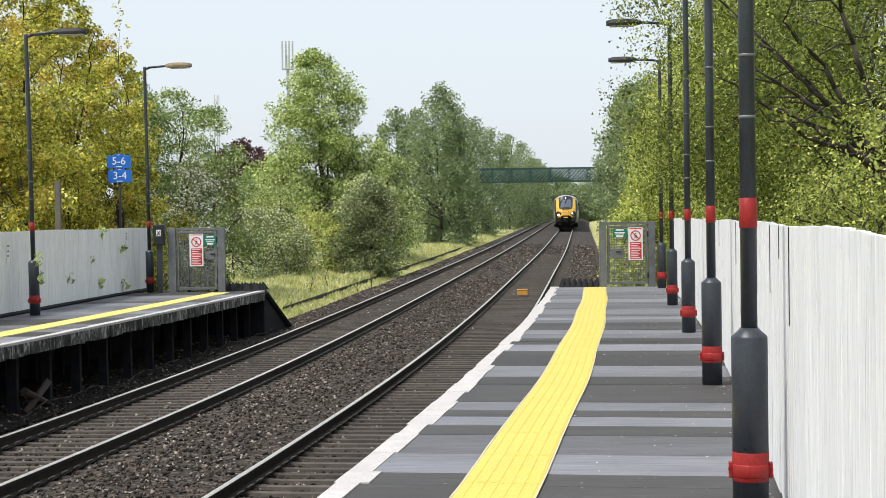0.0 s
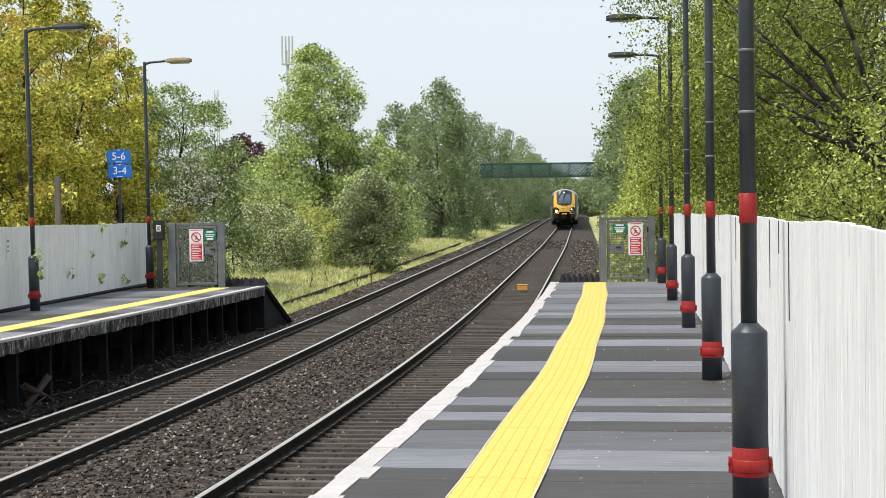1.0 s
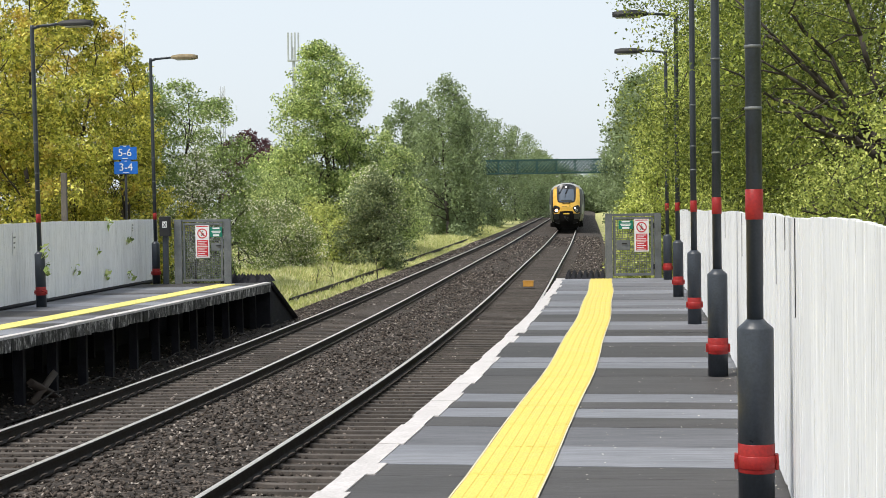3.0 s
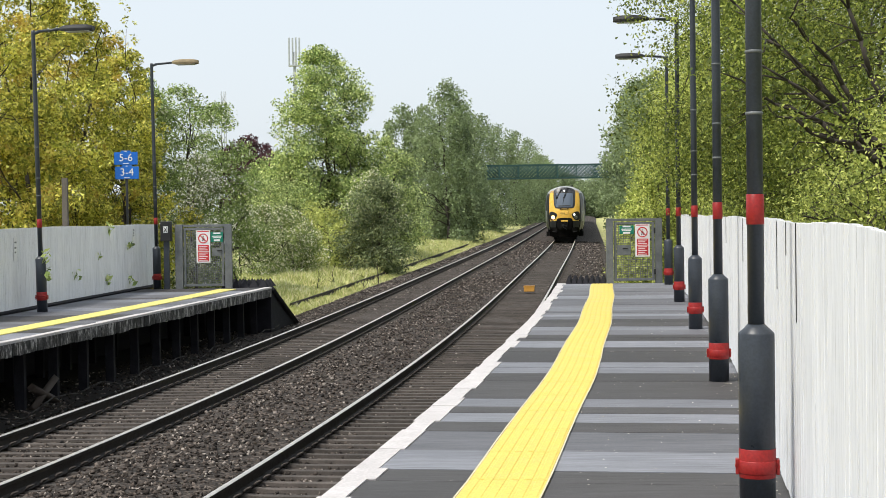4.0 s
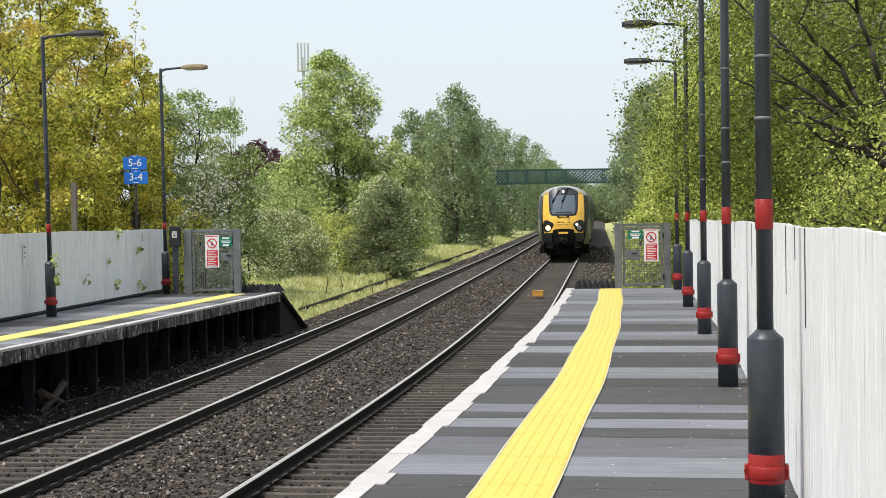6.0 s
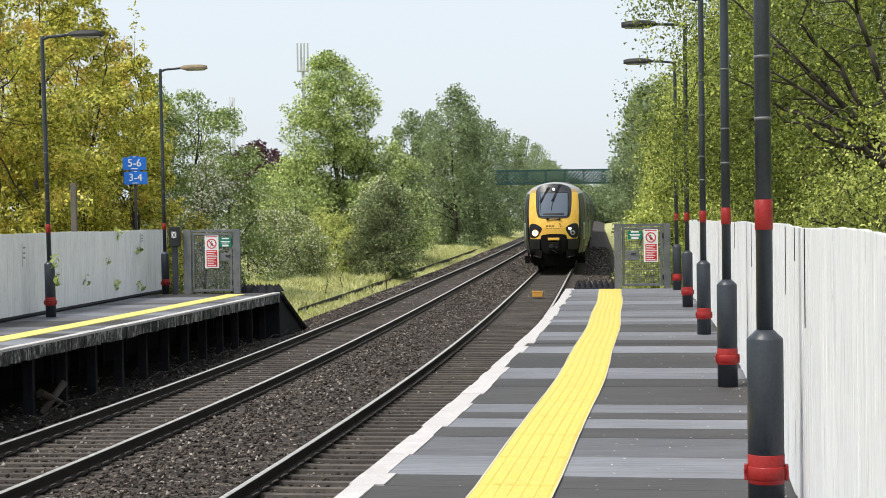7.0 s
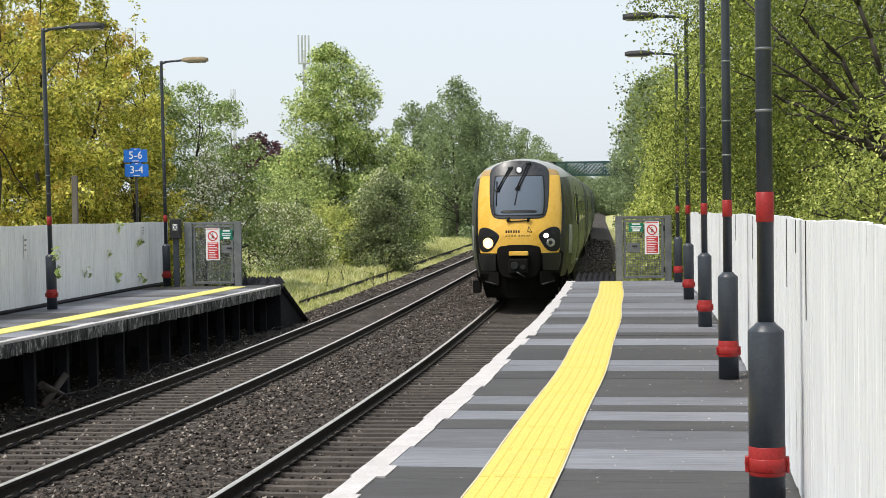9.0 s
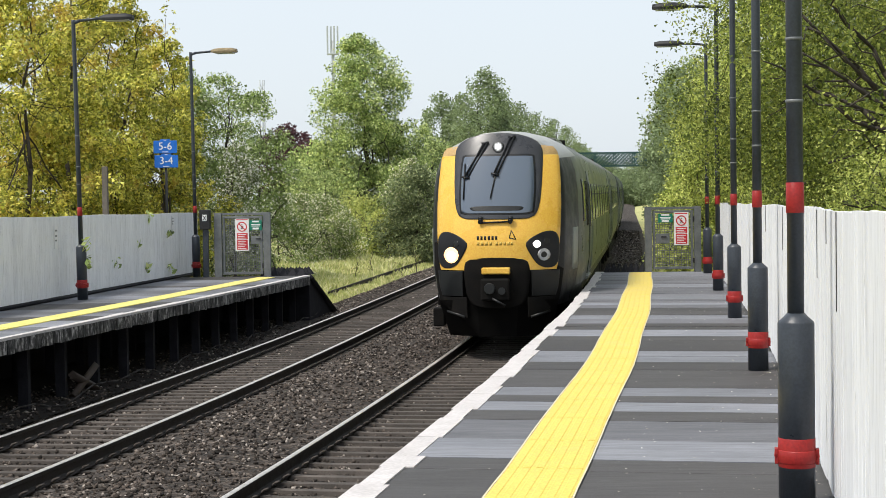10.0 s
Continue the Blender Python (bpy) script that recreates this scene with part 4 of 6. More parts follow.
    # weeping birches and the far wood on the left
    for i, (b, d, h, r) in enumerate(((-1, 118, 12.6, 3.1), (10, 128, 11.4, 2.2), (-30, 128, 11.2, 2.5), (-15, 126, 11.0, 2.2), (22, 156, 12.2, 2.7), (34, 176, 12.4, 3.0), (44, 200, 12.6, 3.3), (52, 222, 12.4, 3.8), (60, 265, 11.6, 4.2))):
        tree(185 + i, "drooping birch with grey-green foliage", seen(b, d), h, r, "leaf_far", 17000 if i < 4 else 11000, 0.085 + d / 4000, base=0.02, clumps=150, trunk=0.14, group="birches", droop=1.6, clump=0.2, dome=4.5, uneven=0.3)
    # right of the line: the leafy screen behind the fence
    big = [(9, 8.6, 10.5, 2.9), (14, 9.0, 11.5, 3.1), (19.5, 8.6, 11, 3.1), (25, 8.6, 11, 3.3), (31, 8.2, 10.5, 3.0), (37, 7.8, 10, 2.7)]
    for i, (y, off, h, r) in enumerate(big):
        x, yy = side(y, off)
        tree(210 + i, "leafy tree with dark limbs behind the fence", (x, yy, floor_z(x, yy)), h, r, "leaf_hedge", 42000 if i < 3 else 56000, 0.026 if i < 3 else 0.026, base=0.1, clumps=180, trunk=0.11, group="fence trees", clump=0.17, stems=2, limbs=20)
    tree(218, "overhanging leafy tree reaching over the platform", (6.3, 25.0, -0.9), 9.6, 3.6, "leaf_hedge", 95000, 0.031, base=0.28, clumps=240, trunk=0.09, group="fence trees", clump=0.15, stems=2, limbs=8)
    tree(219, "overhanging leafy tree reaching over the platform", (6.9, 30.0, -0.9), 9.8, 2.9, "leaf_hedge", 62000, 0.034, base=0.2, clumps=180, trunk=0.1, group="fence trees", clump=0.17, stems=2, limbs=10)
    t = thing("tree", "leaning tree with bare dark limbs behind the fence", "tree", (0, 0, 0), 0, "fence trees")
    rng = np.random.default_rng(91)
    bm = bmesh.new()
    tips = []
    root = Vector((5.9, 17.6, -0.95))
    fork = Vector((5.15, 17.2, 1.9))
    limb(bm, rng, root, fork, 0.13, 0.075, 4, 0.1)
    for q in ((3.45, 16.6, 3.15), (3.75, 16.7, 3.7), (4.2, 16.8, 4.5), (3.5, 16.3, 2.6), (3.3, 16.5, 2.9), (3.2, 17.0, 3.9), (3.7, 16.9, 3.4)):
        pts = limb(bm, rng, fork, q, 0.05, 0.01, 7, 0.13)
        for k in range(3, 8):
            tip = pts[k] + Vector(rng.normal(0, 0.28, 3)) + Vector((-0.25, 0, 0.12))
            limb(bm, rng, pts[k], tip, 0.014, 0.004, 3, 0.2)
            tips.append(tuple(tip))
    put("trunk", bm, "bark", t)
    v, f = leaves(rng, np.array(tips), np.full(len(tips), 0.22), 2200, 0.032)
    from_arrays("crown", v, f, "leaf_hedge", t)
    for i, y in enumerate((44, 51, 58, 66, 75, 85, 96, 108)):
        x, yy = side(y, 7.0 + 0.5 * math.sin(i * 2.1) + max(0, y - 55) * 0.02)
        tree(220 + i, "bright green trackside tree", (x, yy, floor_z(x, yy)), 9.2 + 0.9 * math.sin(i * 1.7), 2.5, "leaf_bright", 22000, 0.028 + y / 2300, base=0.06, clumps=80, trunk=0.12, group="trackside trees", clump=0.28)
    for i, y in enumerate((12, 16, 20, 24, 28, 32, 36, 40)):
        x, yy = side(y, 6.95)
        tree(230 + i, "fresh green hedge bush behind the fence", (x, yy, floor_z(x, yy)), 4.3 + 0.6 * math.sin(i * 2.3), 1.4, "leaf_bright", 15000, 0.024 if y < 22 else 0.032, base=0.0, clumps=60, trunk=0.06, category="shrub", name="shrub", group="hedge bushes", clump=0.34)
    for i, y in enumerate((46, 51, 56, 62, 68, 75, 83, 92)):
        x, yy = side(y, 5.1 + 0.3 * math.sin(i * 1.3) + max(0, y - 50) * 0.018)
        tree(240 + i, "bright green trackside bush", (x, yy, floor_z(x, yy)), 4.2 + 0.6 * math.sin(i * 1.9), 1.5, "leaf_bright", 13000, 0.045 + y / 3000, base=0.0, clumps=50, trunk=0.06, category="shrub", name="shrub", group="trackside bushes", clump=0.36)
    for i, (b, d, h, r) in enumerate(((119, 112, 11.4, 2.2), (123, 104, 11.4, 2.6), (135, 92, 10.8, 2.8), (121, 140, 11.5, 2.6), (119, 180, 12.5, 3.0))):
        tree(250 + i, "tall pale green birch beyond the footbridge", seen(b, d), h, r, "leaf_far", 9000, 0.12, base=0.1, clumps=80, trunk=0.14, group="far birches", droop=0.9, clump=0.27)
    for i, (b, d, h, r) in enumerate(((78, 330, 9, 7), (88, 345, 8, 8), (98, 335, 9, 7), (70, 320, 11, 7), (60, 330, 13, 8), (110, 320, 12, 8))):
        tree(260 + i, "hazy distant wood closing the line", seen(b, d), h, r, "leaf_far", 7000, 0.32, base=0.0, clumps=60, group="distant trees", clump=0.35)


def make_footbridge():
    y, z0, z1 = 150.0, 5.12, 6.42
    br = thing("footbridge", "dark green lattice footbridge over the railway", "footbridge")
    x0, x1 = 1.2, 22.0
    for yy in (y, y + 1.8):
        for z, name in ((z0, "bottom_chord"), (z1, "top_chord")):
            put(name, boxm(x0, x1, yy - 0.06, yy + 0.06, z - 0.06, z + 0.06), "bridge", br)
        n = 11
        w = (x1 - x0) / n
        for i in range(n + 1):
            x = x0 + w * i
            put("bridge_post", boxm(x - 0.05, x + 0.05, yy - 0.05, yy + 0.05, z0, z1 + 0.03), "bridge", br)
        for i in range(n):
            bm = bmesh.new()
            a = x0 + w * i
            for k in range(-5, 6):
                for s in (1, -1):
                    p0, p1 = (a + k * 0.36, z0), (a + k * 0.36 + (z1 - z0), z1)
                    t0 = max(0, (a - p0[0]) / (z1 - z0))
                    t1 = min(1, (a + w - p0[0]) / (z1 - z0))
                    if t1 <= t0:
                        continue
                    q = [(p0[0] + (p1[0] - p0[0]) * t, p0[1] + (p1[1] - p0[1]) * t) for t in (t0, t1)]
                    if s < 0:
                        q = [(2 * a + w - u, v) for u, v in q]
                    tube(bm, (q[0][0], yy + 0.01 * s, q[0][1]), (q[1][0], yy + 0.01 * s, q[1][1]), 0.034, seg=4)
            put("lattice", bm, "bridge", br)
    put("deck", boxm(x0, x1, y + 0.06, y + 1.74, z0 - 0.05, z0 + 0.02), "bridge", br)
    for x in (x0, x1 - 0.5):
        zf = floor_z(x, y)
        put("pier", boxm(x, x + 0.5, y - 0.1, y + 1.9, zf - 0.3, z0 - 0.06), "concrete", br)


make_ground()
make_tracks()
make_near_platform()
make_far_platform()
make_fences()
make_lamp_posts()
make_footbridge()
make_trees()
ballast_stones()


# ---- gates, signs and small fittings ----
def letters(text, height, mat, parent, at, name="lettering"):
    cu = bpy.data.curves.new("text", "FONT")
    cu.body, cu.size, cu.align_x, cu.align_y, cu.extrude = text, height / 0.69, "CENTER", "CENTER", 0.002
    tmp = new("text", cu)
    me = bpy.data.meshes.new_from_object(tmp.evaluated_get(bpy.context.evaluated_depsgraph_get()))
    bpy.data.objects.remove(tmp)
    me.materials.clear()
    me.materials.append(M[mat])
    ob = new(name, me)
    ob.parent = parent
    ob.matrix_basis = pose(*at, 90, 0, 0)
    return ob


def ring_mesh(r0, r1, depth, seg=28):
    bm = bmesh.new()
    a = [[bm.verts.new((r * math.cos(2 * math.pi * i / seg), y, r * math.sin(2 * math.pi * i / seg))) for i in range(seg)] for r, y in ((r0, 0), (r0, -depth), (r1, -depth), (r1, 0))]
    for p, q in zip(a, a[1:]):
        for i in range(seg):
            bm.faces.new((p[i], p[(i + 1) % seg], q[(i + 1) % seg], q[i]))
    bmesh.ops.recalc_face_normals(bm, faces=bm.faces)
    return bm


def warning_sign(x0, x1, z0, z1, y):
    """Tall white notice with a prohibition roundel over two red panels."""
    s = thing("warning_sign", "white and red no-trespassing notice on a steel gate", "sign", (0, y, 0), group="gate notices")
    put("plate", boxm(x0, x1, -0.006, 0, z0, z1, 0.002), "white_sign", s)
    w, h = x1 - x0, z1 - z0
    cx, cz, r = (x0 + x1) / 2, z1 - 0.25 * h, w * 0.36
    roundel = put("roundel", ring_mesh(r * 0.8, r, 0.004), "red_sign", s, "red prohibition ring")
    roundel.location = (cx, -0.007, cz)
    bm = boxm(-r * 0.85, r * 0.85, -0.003, 0, -r * 0.09, r * 0.09)
    bmesh.ops.rotate(bm, verts=bm.verts, matrix=Euler((0, radians(45), 0)).to_matrix())
    put("bar", bm, "red_sign", s).location = (cx, -0.0085, cz)
    bm = bmesh.new()
    k = r / 0.115
    for a, b, c in (((0.0, 0.02), (0.0, -0.012), 0.016), ((0, 0.012), (-0.03, -0.004), 0.007), ((0, 0.012), (0.03, -0.002), 0.007), ((0, -0.01), (-0.025, -0.062), 0.009), ((0, -0.01), (0.026, -0.058), 0.009)):
        tube(bm, (a[0] * k, 0, a[1] * k), (b[0] * k, 0, b[1] * k), c * k, seg=6)
    bmesh.ops.create_icosphere(bm, subdivisions=1, radius=0.014 * k, matrix=Matrix.Translation((0, 0, 0.047 * k)))
    bmesh.ops.scale(bm, verts=bm.verts, vec=(1, 0.1, 1))
    put("pictogram", bm, "black", s).location = (cx, -0.0075, cz)
    for f0, f1 in ((0.45, 0.64), (0.66, 0.96)):
        pz1, pz0 = z1 - f0 * h, z1 - f1 * h
        panel = put("red_panel", boxm(x0 + 0.12 * w, x1 - 0.1 * w, -0.009, -0.006, pz0, pz1, 0.001), "red_sign", s)
        n = 3 if f1 < 0.7 else 5
        for i in range(n):
            zz = pz1 - (i + 0.75) * (pz1 - pz0) / (n + 0.4)
            put("text_bar", boxm(x0 + 0.18 * w, x1 - (0.2 + 0.13 * (i % 2)) * w, -0.0105, -0.009, zz - 0.008, zz + 0.008), "white_sign", panel)
    put("text_bar", boxm(x0 + 0.08 * w, x1 - 0.08 * w, -0.008, -0.006, z1 - 0.035, z1 - 0.015), "red_sign", s)
    return s


def green_notice(x0, x1, z0, z1, y):
    s = thing("green_notice", "small green notice with white lines on a gate", "sign", (0, y, 0), group="green notices")
    put("plate", boxm(x0, x1, -0.006, 0, z0, z1, 0.002), "green_sign", s)
    w, h = x1 - x0, z1 - z0
    for f, a, b, t in ((0.12, 0.22, 0.78, 0.035), (0.42, 0.12, 0.88, 0.02), (0.58, 0.18, 0.82, 0.02), (0.84, 0.25, 0.75, 0.045)):
        put("text_bar", boxm(x0 + a * w, x0 + b * w, -0.008, -0.006, z1 - f * h - t / 2, z1 - f * h + t / 2), "white_sign", s)


def mesh_gate(x0, x1, z0, z1, y, post_l, post_r, plate, label):
    """Steel pedestrian gate: two posts, a head rail, a framed leaf with woven wire and a lock plate."""
    gt = thing("gate", label, "gate", (0, y, 0), group="platform end gates")
    put("gate_post", boxm(x0, x0 + post_l, -0.06, 0.06, z0 - 0.12, z1, 0.006), "galv", gt)
    put("gate_post", boxm(x1 - post_r, x1, -0.06, 0.06, z0 - 0.12, z1, 0.006), "galv", gt)
    put("head_rail", boxm(x0 + post_l, x1 - post_r, -0.03, 0.03, z1 - 0.065, z1 - 0.005, 0.004), "galv", gt)
    a, b, c, d = x0 + post_l + 0.02, x1 - post_r - 0.02, z0, z1 - 0.085
    leaf = put("leaf_stile", boxm(a, a + 0.05, -0.025, 0.025, c, d, 0.004), "galv", gt)
    put("leaf_stile", boxm(b - 0.06, b, -0.025, 0.025, c, d, 0.004), "galv", gt)
    put("leaf_rail", boxm(a + 0.05, b - 0.06, -0.025, 0.025, c, c + 0.06, 0.004), "galv", gt)
    put("leaf_rail", boxm(a + 0.05, b - 0.06, -0.025, 0.025, d - 0.05, d, 0.004), "galv", gt)
    bm = bmesh.new()
    n = int((b - a) / 0.052)
    for i in range(1, n):
        x = a + (b - a) * i / n
        box(bm, x - 0.0055, x + 0.0055, -0.006, 0.005, c + 0.05, d - 0.04)
    n = int((d - c) / 0.052)
    for i in range(1, n):
        z = c + (d - c) * i / n
        box(bm, a + 0.04, b - 0.05, -0.002, 0.009, z - 0.0055, z + 0.0055)
    put("wire_mesh", bm, "galv", leaf, "woven square wire infill")
    px0, px1, pz0, pz1 = plate
    lock = put("lock_plate", boxm(px0, px1, -0.03, -0.012, pz0, pz1, 0.003), "galv", gt)
    put("latch", boxm(px0 + 0.12, px0 + 0.24, -0.05, -0.03, (pz0 + pz1) / 2 + 0.02, (pz0 + pz1) / 2 + 0.05, 0.005), "black", lock, "dark latch handle")
    for z in (c + 0.2, d - 0.2):
        put("hinge", boxm(b - 0.015, b + 0.035, -0.05, -0.02, z - 0.06, z + 0.06, 0.004), "black", gt, "black hinge")
    return gt


def make_gates():
    mesh_gate(3.546, 4.806, 0.06, 1.475, 34.62, 0.155, 0.15, (3.79, 4.10, 0.65, 0.87), "grey steel gate with wire mesh at the platform end")
    warning_sign(4.2, 4.528, 0.604, 1.343, 34.59)
    green_notice(3.845, 4.17, 1.117, 1.314, 34.59)
    mesh_gate(-6.49, -5.15, 0.0, 1.47, 36.1, 0.18, 0.17, (-5.62, -5.40, 0.72, 0.9), "grey steel gate with wire mesh beside dense shrubs")
    warning_sign(-5.987, -5.66, 0.56, 1.325, 36.07)
    green_notice(-5.645, -5.35, 1.05, 1.28, 36.07)
    # telephone cabinet on its post
    h = thing("help_point", "dark cabinet with a white cross mark on a post", "help point", (-6.68, 36.0, L_Z))
    put("post", boxm(-0.065, 0.065, -0.05, 0.05, 0, 1.15, 0.006), "post_grey", h)
    cab = put("cabinet", boxm(-0.125, 0.125, -0.11, 0.09, 1.13, 1.6, 0.015), "black", h)
    put("panel", boxm(-0.055, 0.055, -0.116, -0.111, 1.33, 1.48, 0.002), "white_sign", cab, "white panel")
    bm = bmesh.new()
    for s in (-1, 1):
        tube(bm, (-0.04 * s, -0.119, 1.345), (0.04 * s, -0.119, 1.465), 0.008, seg=4)
    put("cross_mark", bm, "black", cab, "black diagonal cross")
    # paper notices on the fences
    for x, y, z, w, hh in ((0, 35.4, 1.27, 0.19, 0.3), (0, 27.45, 1.1, 0.17, 0.42)):
        n = thing("fence_notice", "small white paper notice on a white fence", "notice", (left_fence_x(y) + 0.022, y, z), 86, group="paper notices")
        put("sheet", boxm(-w / 2, w / 2, -0.006, 0, -hh / 2, hh / 2, 0.001), "white_sign", n)
        for i, t in enumerate((0.25, 0.02, -0.18)):
            put("text_bar", boxm(-w * 0.3, w * (0.3 - 0.08 * i), -0.008, -0.006, hh * t, hh * t + 0.03), "galv", n)
    # platform car markers
    s = thing("car_stop_sign", "two blue plates with white car numbers on a dark post", "sign", (-7.74, 36.7, 0))
    put("pole", lathe(bmesh.new(), [(-1.3, 0.035), (3.25, 0.033), (3.26, 0.0)], 14), "black", s)
    for z0, z1, dx, text in ((2.92, 3.225, 0.0, "5-6"), (2.575, 2.875, 0.02, "3-4")):
        bm = boxm(-0.285 + dx, 0.285 + dx, -0.06, -0.045, z0, z1, 0.006)
        box(bm, -0.12 + dx, 0.12 + dx, -0.06, -0.045, z1 - 0.004, z1 + 0.035, 0.004)
        plate = put("plate", bm, "blue_sign", s)
        letters(text, 0.175, "white_sign", plate, (dx, -0.064, (z0 + z1) / 2 + 0.012))
        put("text_bar", boxm(-0.075 + dx, 0.075 + dx, -0.064, -0.06, z0 + 0.025, z0 + 0.042), "white_sign", plate)
        put("text_bar", boxm(-0.03 + dx, 0.03 + dx, -0.064, -0.06, z1 + 0.004, z1 + 0.02), "white_sign", plate)
    trespass_guard("trespass_guard", (2.62, 34.75), (3.52, 34.62), 7, 1.0, 0.19, 0.0, "black rubber trespass guard pyramids across the platform end")
    trespass_guard("trespass_guard", (-5.45, 36.3), (-4.35, 36.15), 5, 0.9, 0.2, L_Z, "black rubber trespass guard ridges at the platform end")
    w = thing("timber_post", "old grey timber post among the maples", "post", (-8.55, 34.0, -1.2))
    put("shaft", boxm(-0.06, 0.06, -0.06, 0.06, 0, 3.75, 0.01), "wood_post", w)
    o = thing("track_box", "small orange box between the rails", "track box", at_line(50, 0.8, -1.13 + rise(50)), heading(50))
    put("case", boxm(-0.17, 0.17, -0.12, 0.12, 0, 0.17, 0.015), "orange", o)
    put("lid", boxm(-0.18, 0.18, -0.13, 0.13, 0.165, 0.19, 0.006), "orange", o)
    old = thing("disused_rail", "rusty disused rail lying in the grass", "rail")
    put("rail", sweep(bmesh.new(), [(-6.35, -1.45), (-6.25, -1.45), (-6.27, -1.19), (-6.33, -1.19)], steps(46, 112, 40)), "rail_side", old)
    # slender mast far off
    mast = thing("telecom_mast", "distant grey telecom mast with upright antenna panels", "mast", (-29.9, 300, 0))
    put("column", lathe(bmesh.new(), [(-2, 0.5), (30, 0.3), (34, 0.28)], 10), "mast", mast)
    for i in range(4):
        p = put("antenna", boxm(-0.16, 0.16, -0.1, 0.1, 31.5, 36.8, 0.05), "mast", mast)
        p.location = (-1.0 + 0.66 * i, -0.5 + 0.3 * (i % 2), 0)
    put("head_frame", boxm(-1.2, 1.2, -0.6, 0.6, 31.2, 31.5, 0.05), "mast", mast)
    mast2 = thing("lattice_mast", "distant slender grey lattice mast above the trees", "mast", (-44.0, 300, 0))
    bm = bmesh.new()
    for a, b in ((-0.6, 0), (0.6, 0), (0, 0.9)):
        tube(bm, (a, b, -2), (a * 0.7, b * 0.7, 26.5), 0.12, seg=5)
    for i in range(12):
        z = 2 * i + 2
        tube(bm, (-0.55, 0, z), (0.55, 0, z + 2), 0.07, seg=4)
        tube(bm, (0.55, 0, z), (-0.55, 0, z + 2), 0.07, seg=4)
    put("lattice", bm, "mast", mast2)


def make_weeds():
    rng = np.random.default_rng(77)
    for b, d, h in ((-77, 58, 0.9), (-47, 60, 1.1), (-88, 54, 0.7), (-66, 63, 1.2), (-57, 57, 0.6)):
        x, y, z = seen(b, d)
        t = thing("sapling", "thin brown sapling standing in the verge grass", "sapling", (x, y, z), 0, "verge saplings")
        bm = bmesh.new()
        pts = limb(bm, rng, (0, 0, 0), (rng.normal(0, 0.08), rng.normal(0, 0.08), h), 0.02, 0.006, 5, 0.12)
        for k in range(1, 5):
            for _ in range(2):
                limb(bm, rng, pts[k], pts[k] + Vector(rng.normal(0, 0.16, 3)) + Vector((0, 0, 0.14)), 0.007, 0.003, 2, 0.1)
        put("stem", bm, "bark", t)
        v, f = leaves(rng, np.array([tuple(p) for p in pts[1:]]), np.full(len(pts) - 1, 0.16), 90, 0.02)
        from_arrays("foliage", v, f, "leaf_gorse", t)
    for y, z, n in ((27.75, 0.62, 26), (30.9, 0.5, 10), (33.2, 0.32, 14), (35.0, 0.24, 13), (34.9, 1.02, 12), (33.4, 1.42, 10), (32.6, 0.85, 5), (27.6, 0.95, 8)):
        x = left_fence_x(y) + (0.5 if abs(y - 27.7) < 0.2 else 0.05)
        w = thing("weed", "leafy green weed growing through the white fence", "weed", (x, y, z), group="fence weeds")
        c = np.array([(0, 0, 0), (0.03, 0.05, -0.06), (0.02, -0.05, 0.05)])
        v, f = leaves(rng, c, np.array([0.13, 0.1, 0.1]), n, 0.065, flat=0.2)
        from_arrays("foliage", v, f, "leaf_lime", w)
        bm = bmesh.new()
        for i in range(3):
            tube(bm, (-0.05, 0, -0.12), Vector(c[i]) + Vector((0.02, 0, 0.04)), 0.004, seg=4)
        put("stem", bm, "leaf_mid", w)


